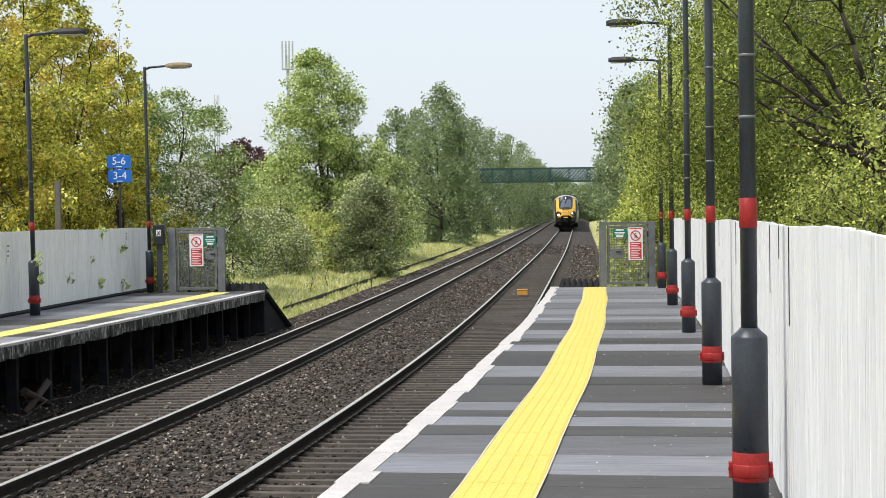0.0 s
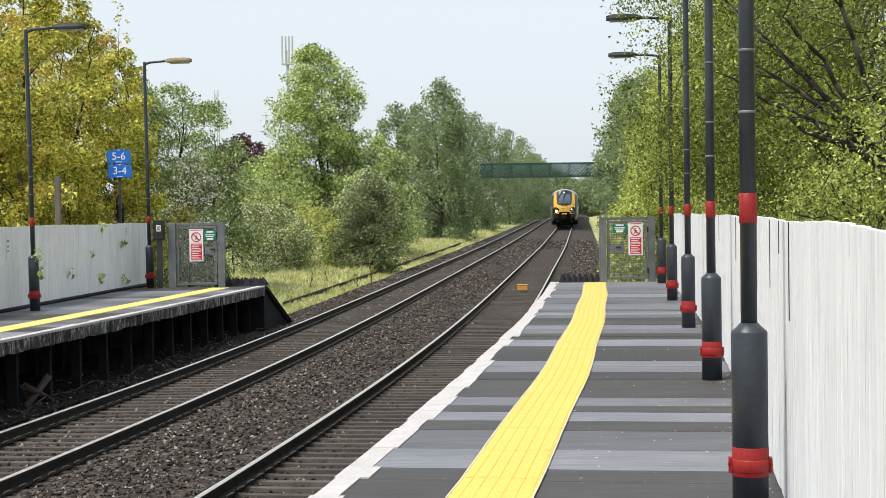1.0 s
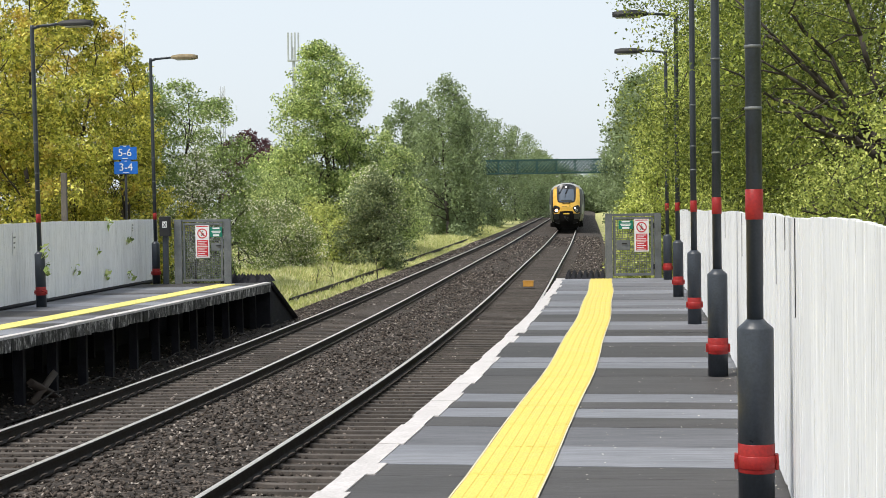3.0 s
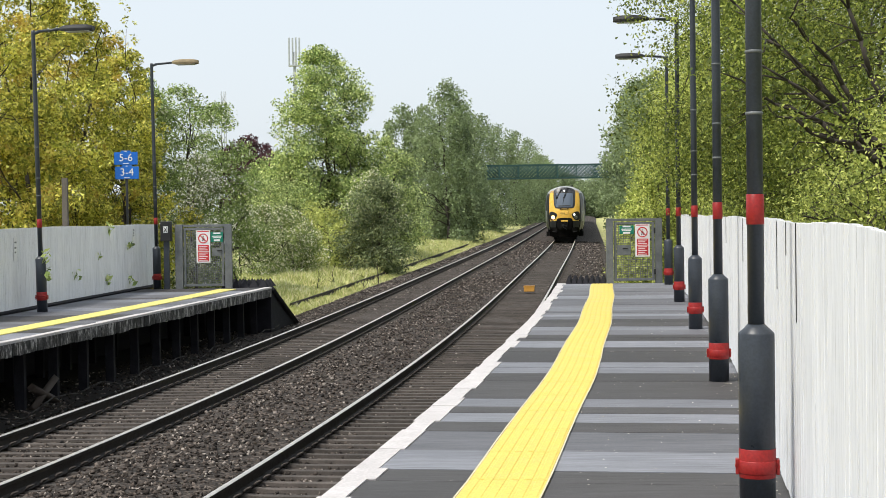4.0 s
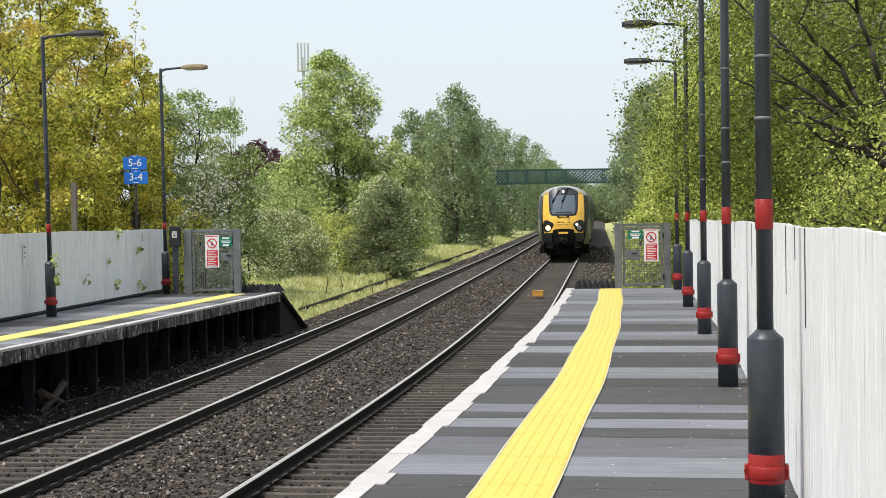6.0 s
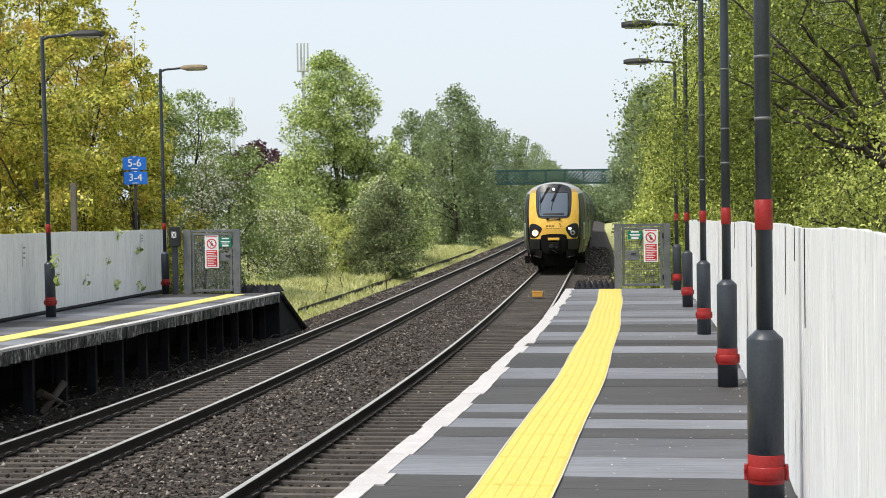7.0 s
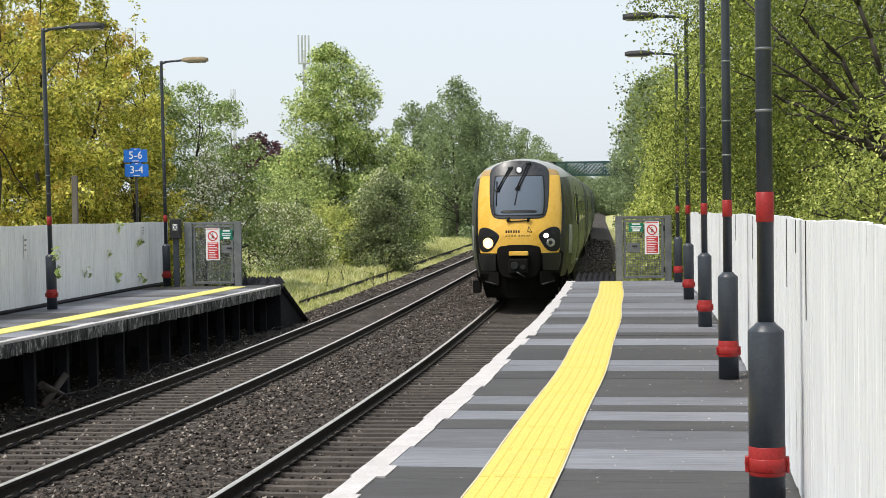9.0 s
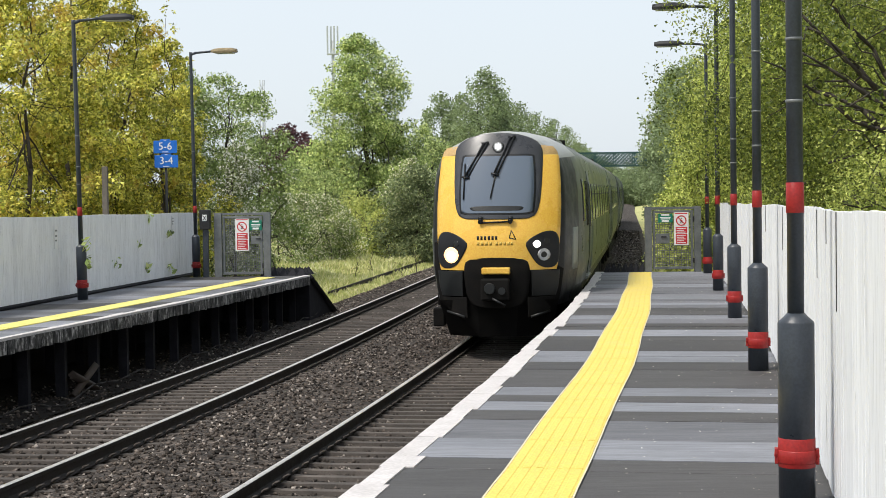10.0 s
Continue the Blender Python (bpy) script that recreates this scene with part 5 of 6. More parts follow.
def make_grass():
    rng = np.random.default_rng(8)
    n = 85000
    left = rng.random(n) < 0.86
    y = np.where(left, 37 + 125 * rng.random(n) ** 1.5, 36 + 40 * rng.random(n) ** 1.3)
    off = np.where(left, -5.35 - 5.2 * rng.random(n) ** 0.9, rng.uniform(3.6, 5.2, n))
    s = slope(y)
    h = np.hypot(1, s)
    x = line_x(y) + off / h
    yy = y - off * s / h
    bank = np.where(off < 0, 0.5 * np.minimum(1, (-5.2 - off) / 7), 0.55 * np.clip((off - 4.0) / 4, 0, 1))
    z = -1.46 + bank + rise(y)
    a = rng.uniform(0, 6.28, n)
    patch = 0.5 + 0.5 * np.sin(x * 1.7 + 1.3 * np.sin(yy * 0.6)) * np.sin(yy * 0.45 + x)
    ht = rng.uniform(0.12, 0.34, n) * (0.5 + patch) * np.where(off > -6.4, 0.5, 1.0)
    w = 0.012 + 0.012 * rng.random(n) + yy * 0.00012
    dx, dy = np.cos(a), np.sin(a)
    lx, ly = rng.normal(0, 0.4, n) * ht, rng.normal(0, 0.4, n) * ht
    v = np.stack((np.stack((x - dx * w, yy - dy * w, z), -1), np.stack((x + dx * w, yy + dy * w, z), -1),
                  np.stack((x + lx + dx * w * 0.3, yy + ly + dy * w * 0.3, z + ht), -1), np.stack((x + lx * 0.4 - dx * w, yy + ly * 0.4 - dy * w, z + ht * 0.55), -1)), 1)
    ob = from_arrays("grass", v.reshape(-1, 3), np.arange(n * 4).reshape(-1, 4), "blade")
    tagged(ob, "long tufted yellow-green grass on the railway verge", "grass", kind="stuff")
    # fallen petals and grit on the near platform
    n = 900
    y = 6 + 27 * rng.random(n) ** 1.4
    off = np.where(rng.random(n) < 0.5, 2.7 + 2.2 * rng.random(n) ** 0.55, 4.98 - 0.006 * (y - 8) - 0.16 * rng.random(n) ** 2)
    pts = np.array([(*side(a, b), 0.006) for a, b in zip(y, off)])
    ang = rng.uniform(0, 6.28, n)
    sz = rng.uniform(0.006, 0.02, n)
    u = np.stack((np.cos(ang), np.sin(ang), rng.uniform(-0.1, 0.4, n)), -1) * sz[:, None]
    q = np.stack((-np.sin(ang), np.cos(ang), np.zeros(n)), -1) * (sz * 0.5)[:, None]
    v = np.stack((pts - u * 0.4, pts + q, pts + u, pts - q), 1)
    ob = from_arrays("litter", v.reshape(-1, 3), np.arange(n * 4).reshape(-1, 4), "petal")
    tagged(ob, "scattered pale petals and leaf litter on the platform", "litter", kind="stuff")


# ---- the train ----
PROFILE = ((1.22, 0.75), (1.29, 1.0), (1.35, 1.35), (1.365, 1.8), (1.365, 2.2), (1.345, 2.65), (1.30, 3.0), (1.21, 3.27), (0.98, 3.48), (0.68, 3.62), (0.34, 3.70), (0.0, 3.73))
CAR = 23.0
SCALE = 1.055


def profile_x(z):
    for (a, za), (b, zb) in zip(PROFILE, PROFILE[1:]):
        if za <= z <= zb:
            return a + (b - a) * (z - za) / (zb - za)
    return PROFILE[0][0]


def nose_depth(x, z):
    """How far the front surface lies behind the tip."""
    return 0.50 * (abs(x) / 1.09) ** 2.5 + 0.30 * max(0, z - 1.75) ** 1.45 + 0.12 * max(0, 1.3 - z)


def swell(s):
    return 0.80 + 0.20 * math.sin(min(s / 2.6, 1) * math.pi / 2) ** 0.9


def skin_y(s, x, z):
    return s + nose_depth(x, z) * (1 - s / 3.2) if s < 3.2 else s


def shell(parent, nosed):
    bm = bmesh.new()
    prof = [(-x, z) for x, z in PROFILE] + [(x, z) for x, z in PROFILE[-2::-1]]
    ss = [0, 0.15, 0.35, 0.6, 0.9, 1.25, 1.7, 2.2, 2.7, 3.3, 5, 9, 14, 19, CAR - 0.12, CAR] if nosed else [0.35, 0.42, 0.5, 5, 12, 18, CAR - 0.1, CAR - 0.03]
    rings = []
    for s in ss:
        k = swell(s) if nosed else 1
        end = 0.97 if (s in (0.35, CAR, CAR - 0.03)) and not (nosed and s < 1) else 1
        ring = []
        for x, z in prof:
            zz = z if not nosed or z < 3.2 else z - 0.07 * (1 - min(s / 2.2, 1))
            xx = x * k * end
            ring.append(bm.verts.new((xx, skin_y(s, xx, zz) if nosed else s, zz)))
        rings.append(ring)
    n = len(prof)
    for i, (a, b) in enumerate(zip(rings, rings[1:])):
        for j in range(n - 1):
            f = bm.faces.new((a[j], b[j], b[j + 1], a[j + 1]))
            f.smooth = True
            z = (prof[j][1] + prof[j + 1][1]) / 2
            f.material_index = (5 if nosed and ss[i + 1] <= 2.3 else 1) if z > 3.25 else (2 if nosed and ss[i + 1] <= 1.3 else (3 if z < 0.95 else 0))
    if nosed:
        inner = rings[0]
        for t in (0.8, 0.6, 0.4, 0.2):
            ring = []
            for v in rings[0]:
                x, z = v.co.x * t, 2.1 + (v.co.z - 2.1) * t
                ring.append(bm.verts.new((x, nose_depth(x, z), z)))
            for j in range(n - 1):
                f = bm.faces.new((inner[j], inner[j + 1], ring[j + 1], ring[j]))
                f.smooth, f.material_index = True, (5 if (inner[j].co.z + inner[j + 1].co.z) / 2 > 3.2 else (2 if inner[j].co.z > 1.42 else 4))
            f = bm.faces.new((inner[-1], inner[0], ring[0], ring[-1]))
            f.material_index = 4
            inner = ring
        bm.faces.new(inner).material_index = 2
    else:
        bm.faces.new(rings[0]).material_index = 2
    bm.faces.new(rings[-1][::-1]).material_index = 2
    bmesh.ops.recalc_face_normals(bm, faces=bm.faces)
    return put("body", bm, ("t_side", "t_roof", "t_black", "t_skirt", "t_under", "t_nose"), parent)


def rounded(points, times=2):
    for _ in range(times):
        out = []
        for p, q in zip(points, points[1:] + points[:1]):
            out += [(p[0] * 0.75 + q[0] * 0.25, p[1] * 0.75 + q[1] * 0.25), (p[0] * 0.25 + q[0] * 0.75, p[1] * 0.25 + q[1] * 0.75)]
        points = out
    return points


def mirrored(half):
    return half + [(-x, z) for x, z in half[::-1]]


def nose_panel(name, outline, proud, mat, parent, label="", rows=16, rim=0.02):
    """A panel that follows the curved front, standing proud of it with a closed rim; woven row by row between its two flanks."""
    bm = bmesh.new()
    lo, hi = min(p[1] for p in outline), max(p[1] for p in outline)
    grid = []
    for i in range(rows + 1):
        z = lo + (hi - lo) * (0.5 - 0.5 * math.cos(math.pi * i / rows))
        zz = min(max(z, lo + 1e-5), hi - 1e-5)
        xs = []
        for p, q in zip(outline, outline[1:] + outline[:1]):
            if (p[1] - zz) * (q[1] - zz) <= 0 and p[1] != q[1]:
                xs.append(p[0] + (q[0] - p[0]) * (zz - p[1]) / (q[1] - p[1]))
        x0, x1 = min(xs), max(xs)
        cols = rows
        grid.append([(x0 + (x1 - x0) * j / cols, z) for j in range(cols + 1)])
    vs = [[bm.verts.new((x, nose_depth(x, z) - proud, z)) for x, z in row] for row in grid]
    for a, b in zip(vs, vs[1:]):
        for j in range(len(a) - 1):
            bm.faces.new((a[j], a[j + 1], b[j + 1], b[j])).smooth = True
    edge = vs[0] + [r[-1] for r in vs[1:-1]] + vs[-1][::-1] + [r[0] for r in vs[-2:0:-1]]
    back = [bm.verts.new((v.co.x, v.co.y + proud + rim, v.co.z)) for v in edge]
    for i in range(len(edge)):
        k = (i + 1) % len(edge)
        bm.faces.new((edge[i], edge[k], back[k], back[i]))
    bmesh.ops.remove_doubles(bm, verts=bm.verts, dist=1e-5)
    bmesh.ops.recalc_face_normals(bm, faces=bm.faces)
    return put(name, bm, mat, parent, label)


def disc(name, x, z, r, proud, mat, parent, label=""):
    return nose_panel(name, [(x + r * math.cos(a * math.pi / 8), z + r * math.sin(a * math.pi / 8)) for a in range(16)], proud, mat, parent, label, 6, 0.01)


def flank(name, s, y0, y1, z0, z1, proud, mat, parent, nosed=False, label=""):
    """A panel on the car's side (s = -1 or 1) that follows its curve."""
    bm = bmesh.new()
    grid = []
    for i in range(5):
        y = y0 + (y1 - y0) * i / 4
        row = []
        for j in range(6):
            z = z0 + (z1 - z0) * j / 5
            k = swell(y) if nosed else 1
            x = profile_x(z) * k + proud
            row.append(bm.verts.new((s * x, skin_y(y, x, z) if nosed else y, z)))
        grid.append(row)
    for a, b in zip(grid, grid[1:]):
        for j in range(5):
            bm.faces.new((a[j], a[j + 1], b[j + 1], b[j])).smooth = True
    edge = [grid[0][j] for j in range(6)] + [grid[i][5] for i in range(1, 5)] + [grid[4][j] for j in range(4, -1, -1)] + [grid[i][0] for i in range(3, 0, -1)]
    inner = [bm.verts.new(v.co - Vector((s * (proud + 0.02), 0, 0))) for v in edge]
    for i in range(len(edge)):
        bm.faces.new((edge[i], edge[(i + 1) % len(edge)], inner[(i + 1) % len(edge)], inner[i]))
    bmesh.ops.recalc_face_normals(bm, faces=bm.faces)
    return put(name, bm, mat, parent, label)


def bogie(parent, y):
    b = put("bogie", boxm(-0.98, -0.86, y - 1.7, y + 1.7, 0.38, 0.62, 0.04), "t_under", parent)
    bm = boxm(0.86, 0.98, y - 1.7, y + 1.7, 0.38, 0.62, 0.04)
    box(bm, -0.9, 0.9, y - 0.3, y + 0.3, 0.4, 0.7, 0.03)
    for s in (-1, 1):
        for d in (-1.15, 1.15):
            box(bm, s * 1.0 - 0.1, s * 1.0 + 0.1, y + d - 0.16, y + d + 0.16, 0.25, 0.55, 0.03)
            tube(bm, (s * 1.12, y + d * 0.5, 0.3), (s * 1.05, y + d * 0.3, 0.9), 0.05, seg=8)
    put("bogie_frame", bm, "t_under", b)
    sets = []
    for d in (-1.15, 1.15):
        bm = bmesh.new()
        lathe(bm, [(-0.82, 0.39), (-0.69, 0.39), (-0.68, 0.42), (-0.66, 0.42), (-0.655, 0.07), (0.655, 0.07), (0.66, 0.42), (0.68, 0.42), (0.69, 0.39), (0.82, 0.39)], 28, smooth=False)
        for v in range(4):
            box(bm, 0.1 * math.cos(v * 1.57) - 0.02, 0.1 * math.cos(v * 1.57) + 0.02, 0.1 * math.sin(v * 1.57) - 0.02, 0.1 * math.sin(v * 1.57) + 0.02, 0.82, 0.85)
        bmesh.ops.rotate(bm, verts=bm.verts, matrix=Euler((0, radians(90), 0)).to_matrix())
        w = put("wheelset", bm, "t_under", b)
        w.location = (0, y + d, 0.40)
        sets.append(w)
    return sets


def fit_out(c, nosed):
    """Windows, doors, underframe gear and roof gear shared by all cars."""
    for s in (-1, 1):
        y = 6.3 if nosed else 3.6
        while y < CAR - 3.4:
            w = flank("window", s, y, y + 1.55, 2.02, 2.78, 0.008, "t_glass", c)
            flank("window_rail", s, y + 0.05, y + 1.5, 2.56, 2.585, 0.014, "t_black", w)
            y += 1.85
        for y in ((4.6, CAR - 2.4) if nosed else (1.2, CAR - 2.4)):
            d = flank("door", s, y, y + 1.0, 1.05, 3.02, 0.016, "t_side", c)
            flank("door_window", s, y + 0.22, y + 0.78, 1.95, 2.8, 0.024, "t_glass", d)
            flank("door_handrail", s, y + 1.06, y + 1.1, 1.1, 2.2, 0.03, "t_pale", c)
        for y in (4.45, 9.0, 13.5, 18.0):
            flank("panel_joint", s, y, y + 0.03, 0.8, 3.2, 0.004, "t_black", c)
        flank("step_edge", s, 4.4 if nosed else 1.0, 5.8 if nosed else 2.4, 0.95, 1.0, 0.05, "t_pale", c)
    rng = random.Random(4)
    y = 6.2 if nosed else 5.6
    while y < CAR - 6:
        w = rng.uniform(1.0, 2.0)
        put("underframe_box", boxm(-1.2, 1.2, y, y + w, 0.28 + rng.uniform(0, 0.1), 0.8, 0.03), "t_under", c)
        y += w + rng.uniform(0.15, 0.4)
    put("underframe", boxm(-1.15, 1.15, 1.3 if nosed else 0.5, CAR - 0.3, 0.68, 0.9), "t_under", c)
    for y in (8.0, 15.0):
        bm = bmesh.new()
        box(bm, -0.55, 0.55, y, y + 2.6, 3.62, 3.79, 0.05)
        for i in range(5):
            box(bm, -0.45, 0.45, y + 0.3 + i * 0.42, y + 0.5 + i * 0.42, 3.77, 3.81, 0.01)
        put("roof_pod", bm, "t_roof", c)
    put("exhaust", lathe(bmesh.new(), [(3.6, 0.14), (3.86, 0.13), (3.87, 0.1)], 12), "t_under", c).location = (0.4, 12.2, 0)
    return bogie(c, 4.2 if nosed else 3.4) + bogie(c, CAR - 3.4)


def front_car():
    c = thing("train_car", "yellow-fronted dark diesel train car with one lit headlight", "train car", group="train")
    shell(c, True)
    yellow = nose_panel("front_panel", mirrored([(0.3, 1.60), (0.52, 1.57), (0.58, 1.35), (0.97, 1.35), (1.0, 1.5), (1.03, 1.9), (1.045, 2.4), (1.035, 2.8), (1.0, 3.22), (0.985, 3.26)]),
                        0.006, "t_yellow", c, "deep yellow painted front", 30)
    nose_panel("brow_panel", mirrored([(0.985, 3.265), (0.965, 3.33), (0.90, 3.40), (0.72, 3.42)]), 0.007, "t_brow", c, "dull orange-grey corners over the yellow", 8)
    mask = nose_panel("windscreen_surround", rounded(mirrored([(0.3, 2.19), (0.60, 2.20), (0.70, 2.36), (0.735, 2.75), (0.745, 3.2), (0.735, 3.38), (0.62, 3.52), (0.28, 3.63)]), 1), 0.016, "t_mask", c, "charcoal windscreen surround and brow", 24)
    nose_panel("screen_gasket", rounded(mirrored([(0.2, 2.265), (0.60, 2.265), (0.63, 2.36), (0.645, 2.8), (0.615, 3.24), (0.58, 3.275), (0.2, 3.275)]), 1), 0.019, "t_black", mask, "black rubber gasket", 20)
    nose_panel("windscreen", rounded(mirrored([(0.2, 2.29), (0.575, 2.29), (0.60, 2.37), (0.615, 2.8), (0.585, 3.22), (0.555, 3.24), (0.2, 3.24)]), 1), 0.023, "t_screen", mask, "large windscreen reflecting pale sky", 20)
    nose_panel("screen_line", [(-0.585, 2.49), (0.60, 2.52), (0.60, 2.535), (-0.585, 2.505)], 0.027, "white_sign", mask, "thin white line", 1, 0.0)
    nose_panel("screen_foot", rounded(mirrored([(0.2, 2.33), (0.42, 2.33), (0.46, 2.40), (0.2, 2.41)]), 1), 0.026, "t_skirt", mask)
    disc("lamp_rim", 0.0, 3.40, 0.1, 0.026, "t_skirt", mask)
    disc("lamp_bezel", 0.0, 3.40, 0.075, 0.03, "t_lens", mask)
    disc("top_light", 0.0, 3.40, 0.045, 0.036, "lit_white", mask, "lit white top lamp")
    for top, low, blade in (((-0.25, 3.45), (-0.56, 2.88), ((-0.555, 3.12), (-0.56, 2.52))), ((0.2, 3.55), (-0.06, 2.93), ((0.0, 3.08), (-0.1, 2.54)))):
        bm = bmesh.new()
        for off in (0.0, 0.06):
            tube(bm, (top[0] + off, nose_depth(*top) - 0.05, top[1]), (low[0] + off, nose_depth(*low) - 0.06, low[1]), 0.016, seg=6)
        p, q = blade
        tube(bm, (p[0], nose_depth(*p) - 0.05, p[1]), (q[0], nose_depth(*q) - 0.04, q[1]), 0.013, seg=6)
        tube(bm, (low[0], nose_depth(*low) - 0.06, low[1]), ((p[0] + q[0]) / 2, nose_depth(*p) - 0.05, (p[1] + q[1]) / 2), 0.018, seg=6)
        tube(bm, (low[0] - 0.04, nose_depth(*low) - 0.06, low[1] + 0.02), (low[0] + 0.09, nose_depth(*low) - 0.06, low[1] - 0.01), 0.02, seg=6)
        tube(bm, (top[0] - 0.03, nose_depth(*top) - 0.03, top[1]), (top[0] + 0.09, nose_depth(*top) - 0.03, top[1] + 0.02), 0.03, seg=6)
        put("wiper", bm, "t_black", mask)
    bm = bmesh.new()
    yb = nose_depth(0.3, 2.15)
    tube(bm, (-0.28, yb - 0.05, 2.135), (0.25, yb - 0.05, 2.15), 0.016, seg=6)
    for x in (-0.26, 0.235):
        tube(bm, (x, yb - 0.08, 2.15), (x, yb + 0.1, 2.2), 0.04, seg=8)
        tube(bm, (x - 0.03, yb - 0.05, 2.21), (x + 0.05, yb - 0.05, 2.21), 0.032, 0.025, seg=8)
    put("grab_rail", bm, "t_black", c)
    # plain shapes where the operator's mark stands
    for i, x in enumerate((-0.32, -0.26, -0.2, -0.135, -0.075, -0.015)):
        nose_panel("mark_stroke", [(x, 1.855), (x + 0.036, 1.855), (x + 0.036, 1.915), (x, 1.915)], 0.009, "t_black", yellow, "", 1, 0.0)
    for i, x in enumerate((-0.32, -0.25, -0.18, -0.11, -0.01, 0.055, 0.12, 0.185, 0.24)):
        nose_panel("mark_line", [(x, 1.765), (x + 0.042, 1.765), (x + 0.042, 1.82), (x, 1.82)], 0.009, "mark_faint", yellow, "", 1, 0.0)
    bm = bmesh.new()
    tri = [(0.215, 1.885), (0.25, 2.005), (0.325, 1.86)]
    for p, q in zip(tri, tri[1:] + tri[:1]):
        tube(bm, (p[0], nose_depth(*p) - 0.008, p[1]), (q[0], nose_depth(*q) - 0.008, q[1]), 0.008, seg=4)
    put("mark_triangle", bm, "t_black", yellow)
    for s in (-1, 1):
        pts = [(s * x, z) for x, z in ((1.0, 1.97), (0.80, 2.0), (0.56, 1.88), (0.46, 1.78), (0.56, 1.60), (0.66, 1.44), (0.80, 1.37), (0.99, 1.40), (1.03, 1.7))]
        hl = nose_panel("headlight", rounded(pts, 2), 0.014, "t_black", c)
        if s < 0:
            # An added glowing disc draws the lamp's halo behind its lens.
            disc("halo_disc", -0.77, 1.60, 0.135, 0.019, "lit_rim", hl, "glowing amber disc for the headlight's halo")
            disc("headlight_lens", -0.77, 1.585, 0.085, 0.024, "lit_warm", hl, "lit warm headlight")
            disc("marker_light", -0.68, 1.79, 0.05, 0.022, "t_skirt", hl)
        else:
            disc("headlight_lens", 0.775, 1.60, 0.105, 0.022, "t_lens", hl, "unlit headlight")
            disc("headlight_bulb", 0.775, 1.60, 0.05, 0.026, "t_skirt", hl)
            disc("marker_light", 0.665, 1.775, 0.06, 0.024, "lit_white", hl, "lit white marker lamp")
            disc("tail_light", 0.82, 1.825, 0.05, 0.022, "t_skirt", hl)
        skirt = [(s * x, z) for x, z in ((0.57, 1.335), (1.02, 1.335), (1.0, 1.1), (0.95, 0.92), (0.57, 0.92))]
        nose_panel("skirt", skirt, 0.02, "t_skirt", c, "dark grey lower corner panel")
        low = [(s * x, z) for x, z in ((0.5, 0.9), (0.94, 0.9), (0.88, 0.72), (0.76, 0.6), (0.5, 0.56))]
        # Valance in the same shade-darkened black.
        nose_panel("valance", low, 0.03, "t_under", c, "near-black lower valance, shade put into its colour")
        lip = bmesh.new()
        tube(lip, (s * 0.86, nose_depth(0.86, 0.66) - 0.03, 0.66), (s * 0.55, nose_depth(0.55, 0.58) - 0.035, 0.575), 0.022, seg=6)
        put("valance_lip", lip, "t_skirt", c)
        flank("cab_panel", s, 0.62, 1.15, 1.3, 2.02, 0.006, "t_pale", c, True, "pale grey cab side panel")
        flank("cab_window", s, 1.9, 2.9, 2.1, 2.85, 0.006, "t_glass", c, True)
        for i in range(5):
            flank("louvre", s, 3.35 + i * 0.2, 3.43 + i * 0.2, 2.0, 2.82, 0.012, "t_black", c)
    # No hollow here: a flat black patch paints the recess's darkness.
    nose_panel("recess_patch", rounded(mirrored([(0.2, 1.56), (0.5, 1.53), (0.56, 1.37), (0.5, 0.8), (0.2, 0.72)]), 1), 0.008, "t_under", c, "flat black patch painting the dark of the coupler recess")
    cp = put("coupler", boxm(-0.25, 0.22, -0.16, 0.2, 0.86, 1.22, 0.03), "t_under", c)
    bm = bmesh.new()
    tube(bm, (-0.1, -0.22, 1.06), (-0.1, -0.1, 1.06), 0.085, 0.1, 14)
    tube(bm, (0.1, -0.2, 1.02), (0.1, -0.1, 1.02), 0.06, 0.06, 10)
    tube(bm, (-0.05, -0.22, 0.9), (0.16, -0.2, 0.78), 0.02, seg=6)
    put("coupler_head", bm, "t_skirt", cp, "grey steel coupler head")
    put("bumper_bar", boxm(-0.24, 0.23, -0.1, 0.1, 1.29, 1.4, 0.02), "t_yellow", c, "yellow bar over the coupler")
    bm = bmesh.new()
    vs = []
    for z, w, y in ((0.24, 0.85, 0.55), (0.24, 0.3, 0.2), (0.85, 1.0, 0.3), (0.85, 0.35, 0.1)):
        vs.append([bm.verts.new((x, y, z)) for x in (-w, w)])
    top = [vs[2][0], vs[3][0], vs[3][1], vs[2][1]]
    bot = [vs[0][0], vs[1][0], vs[1][1], vs[0][1]]
    for i in range(3):
        bm.faces.new((top[i], top[i + 1], bot[i + 1], bot[i]))
    bmesh.ops.solidify(bm, geom=bm.faces[:], thickness=0.05)
    put("obstacle_deflector", bm, "t_under", c)
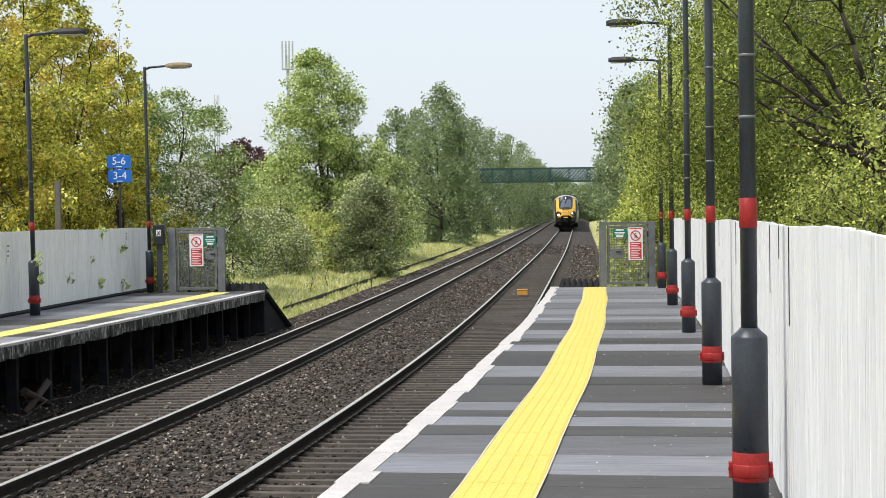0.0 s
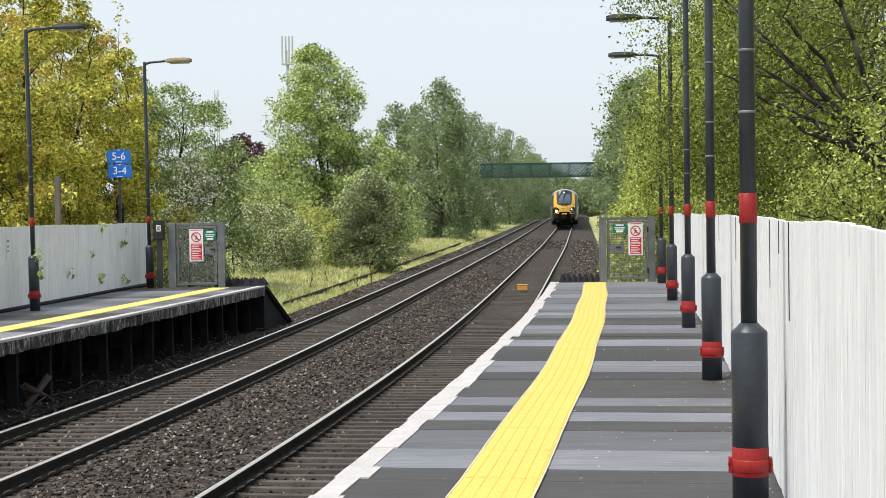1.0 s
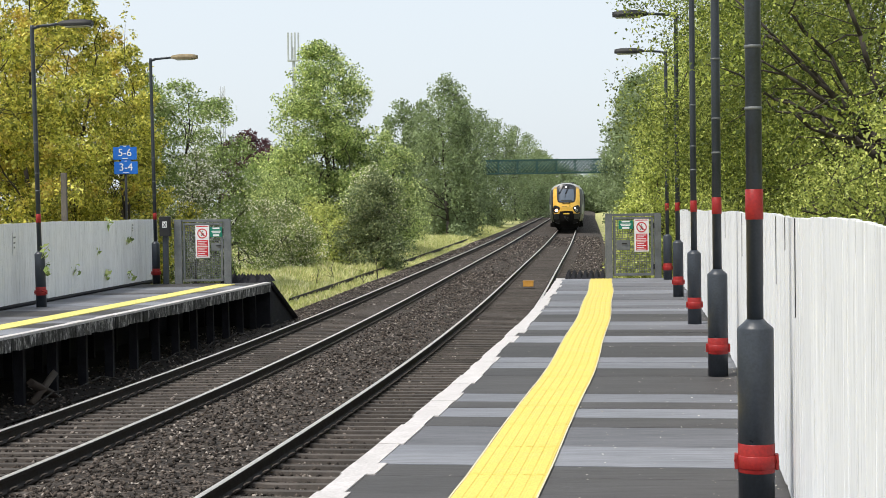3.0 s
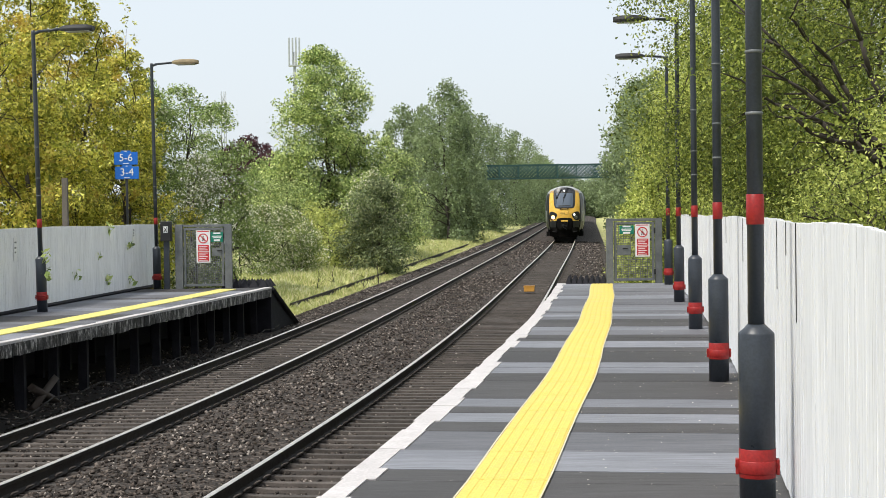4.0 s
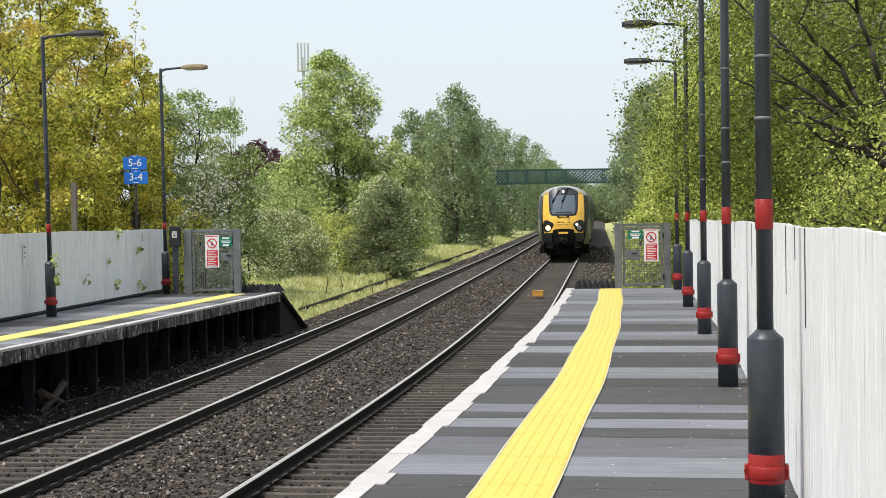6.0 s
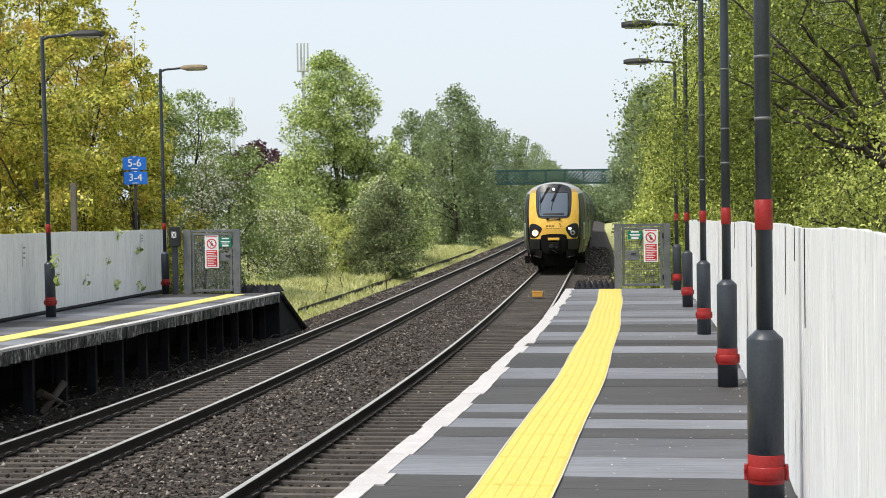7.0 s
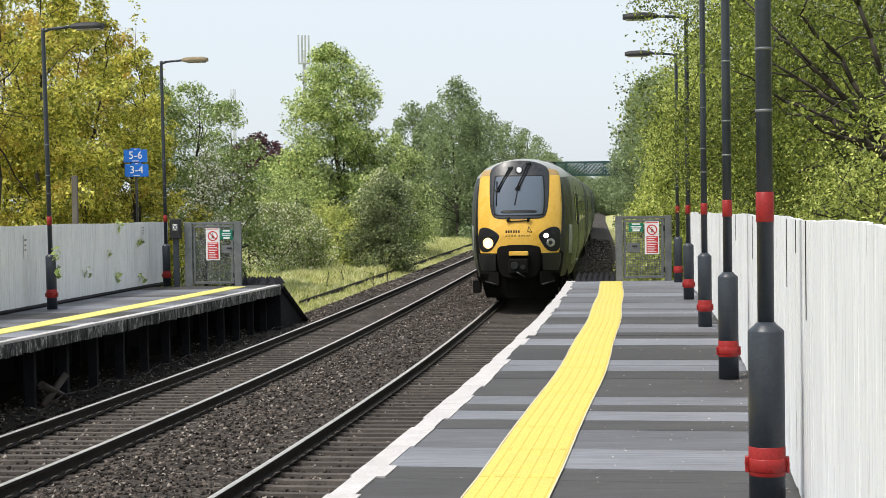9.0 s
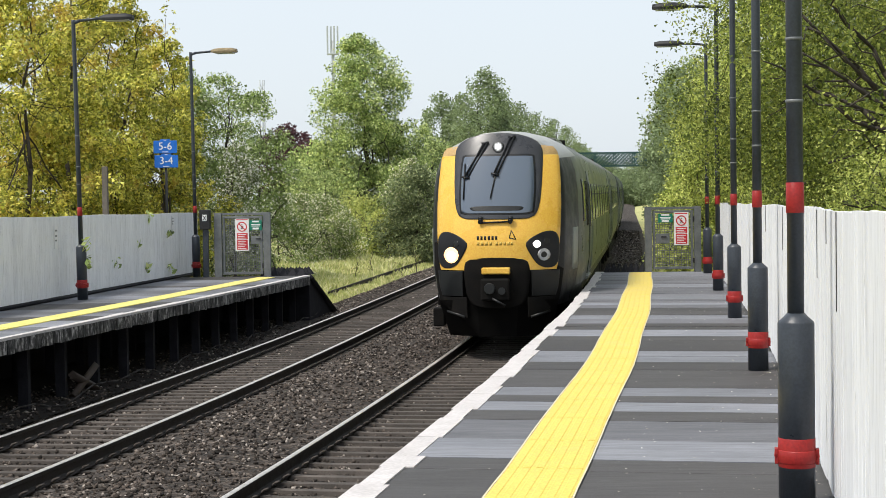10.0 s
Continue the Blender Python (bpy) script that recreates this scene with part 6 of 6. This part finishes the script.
    for s in (-1, 1):
        bm = boxm(s * 1.17 - 0.1, s * 1.17 + 0.1, 1.5, 1.85, 0.3, 0.62, 0.02)
        tube(bm, (s * 1.12, 1.65, 0.6), (s * 1.1, 1.65, 1.0), 0.04, seg=6)
        put("step_box", bm, "t_under", c)
    return c, fit_out(c, True)


def middle_car():
    c = thing("train_car", "dark green-grey diesel train coach", "train car", group="train")
    shell(c, False)
    put("gangway", boxm(-0.55, 0.55, -0.05, 0.5, 0.9, 3.1, 0.05), "t_black", c)
    return c, fit_out(c, False)


def make_train():
    c, sets = front_car()
    m, msets = middle_car()
    for car in (c, m):
        car.scale = (SCALE,) * 3
    for w in sets + msets:
        w.scale = (1 / SCALE, 1, 1)
    cars = [c, m] + [copy_thing(m, Matrix()) for _ in range(3)]
    return cars, sets + msets


def nose_y(t):
    """How far ahead the front of the train stands at t seconds; it slows a little."""
    u = 10 - t
    return 26.6 + 12.77 * u + 0.168 * u * u


def car_pose(y, front=4.2):
    """The pose of a car whose front stands at y: both bogies sit on the line, its ends swing out."""
    mid = sum((RAIL_Z[0.0], RAIL_Z[1.505])) / 2
    front *= SCALE
    ya, yb = y + front * 0.994, y + (CAR - 3.4) * SCALE * 0.994
    a = Vector(at_line(ya, 0.782, mid + rise(ya)))
    b = Vector(at_line(yb, 0.7525, mid + rise(yb)))
    d = (b - a).normalized()
    return Matrix.Translation(a - d * front) @ pose(0, 0, 0, math.degrees(math.asin(d.z)), 0, -math.degrees(math.atan2(d.x, d.y)))


def motions():
    for i, car in enumerate(CARS):
        walk(car, [(k * 0.25, car_pose(nose_y(k * 0.25) + i * CAR * SCALE * 0.994, 3.4 if i else 4.2)) for k in range(41)])
    for w in WHEELS:
        p = w.location.copy()
        walk(w, [(k / 30, Matrix.Translation(p) @ Euler(((nose_y(0) - nose_y(k / 30)) / (0.39 * SCALE), 0, 0)).to_matrix().to_4x4()) for k in range(301)])


make_gates()
make_weeds()
make_grass()
CARS, WHEELS = make_train()
motions()
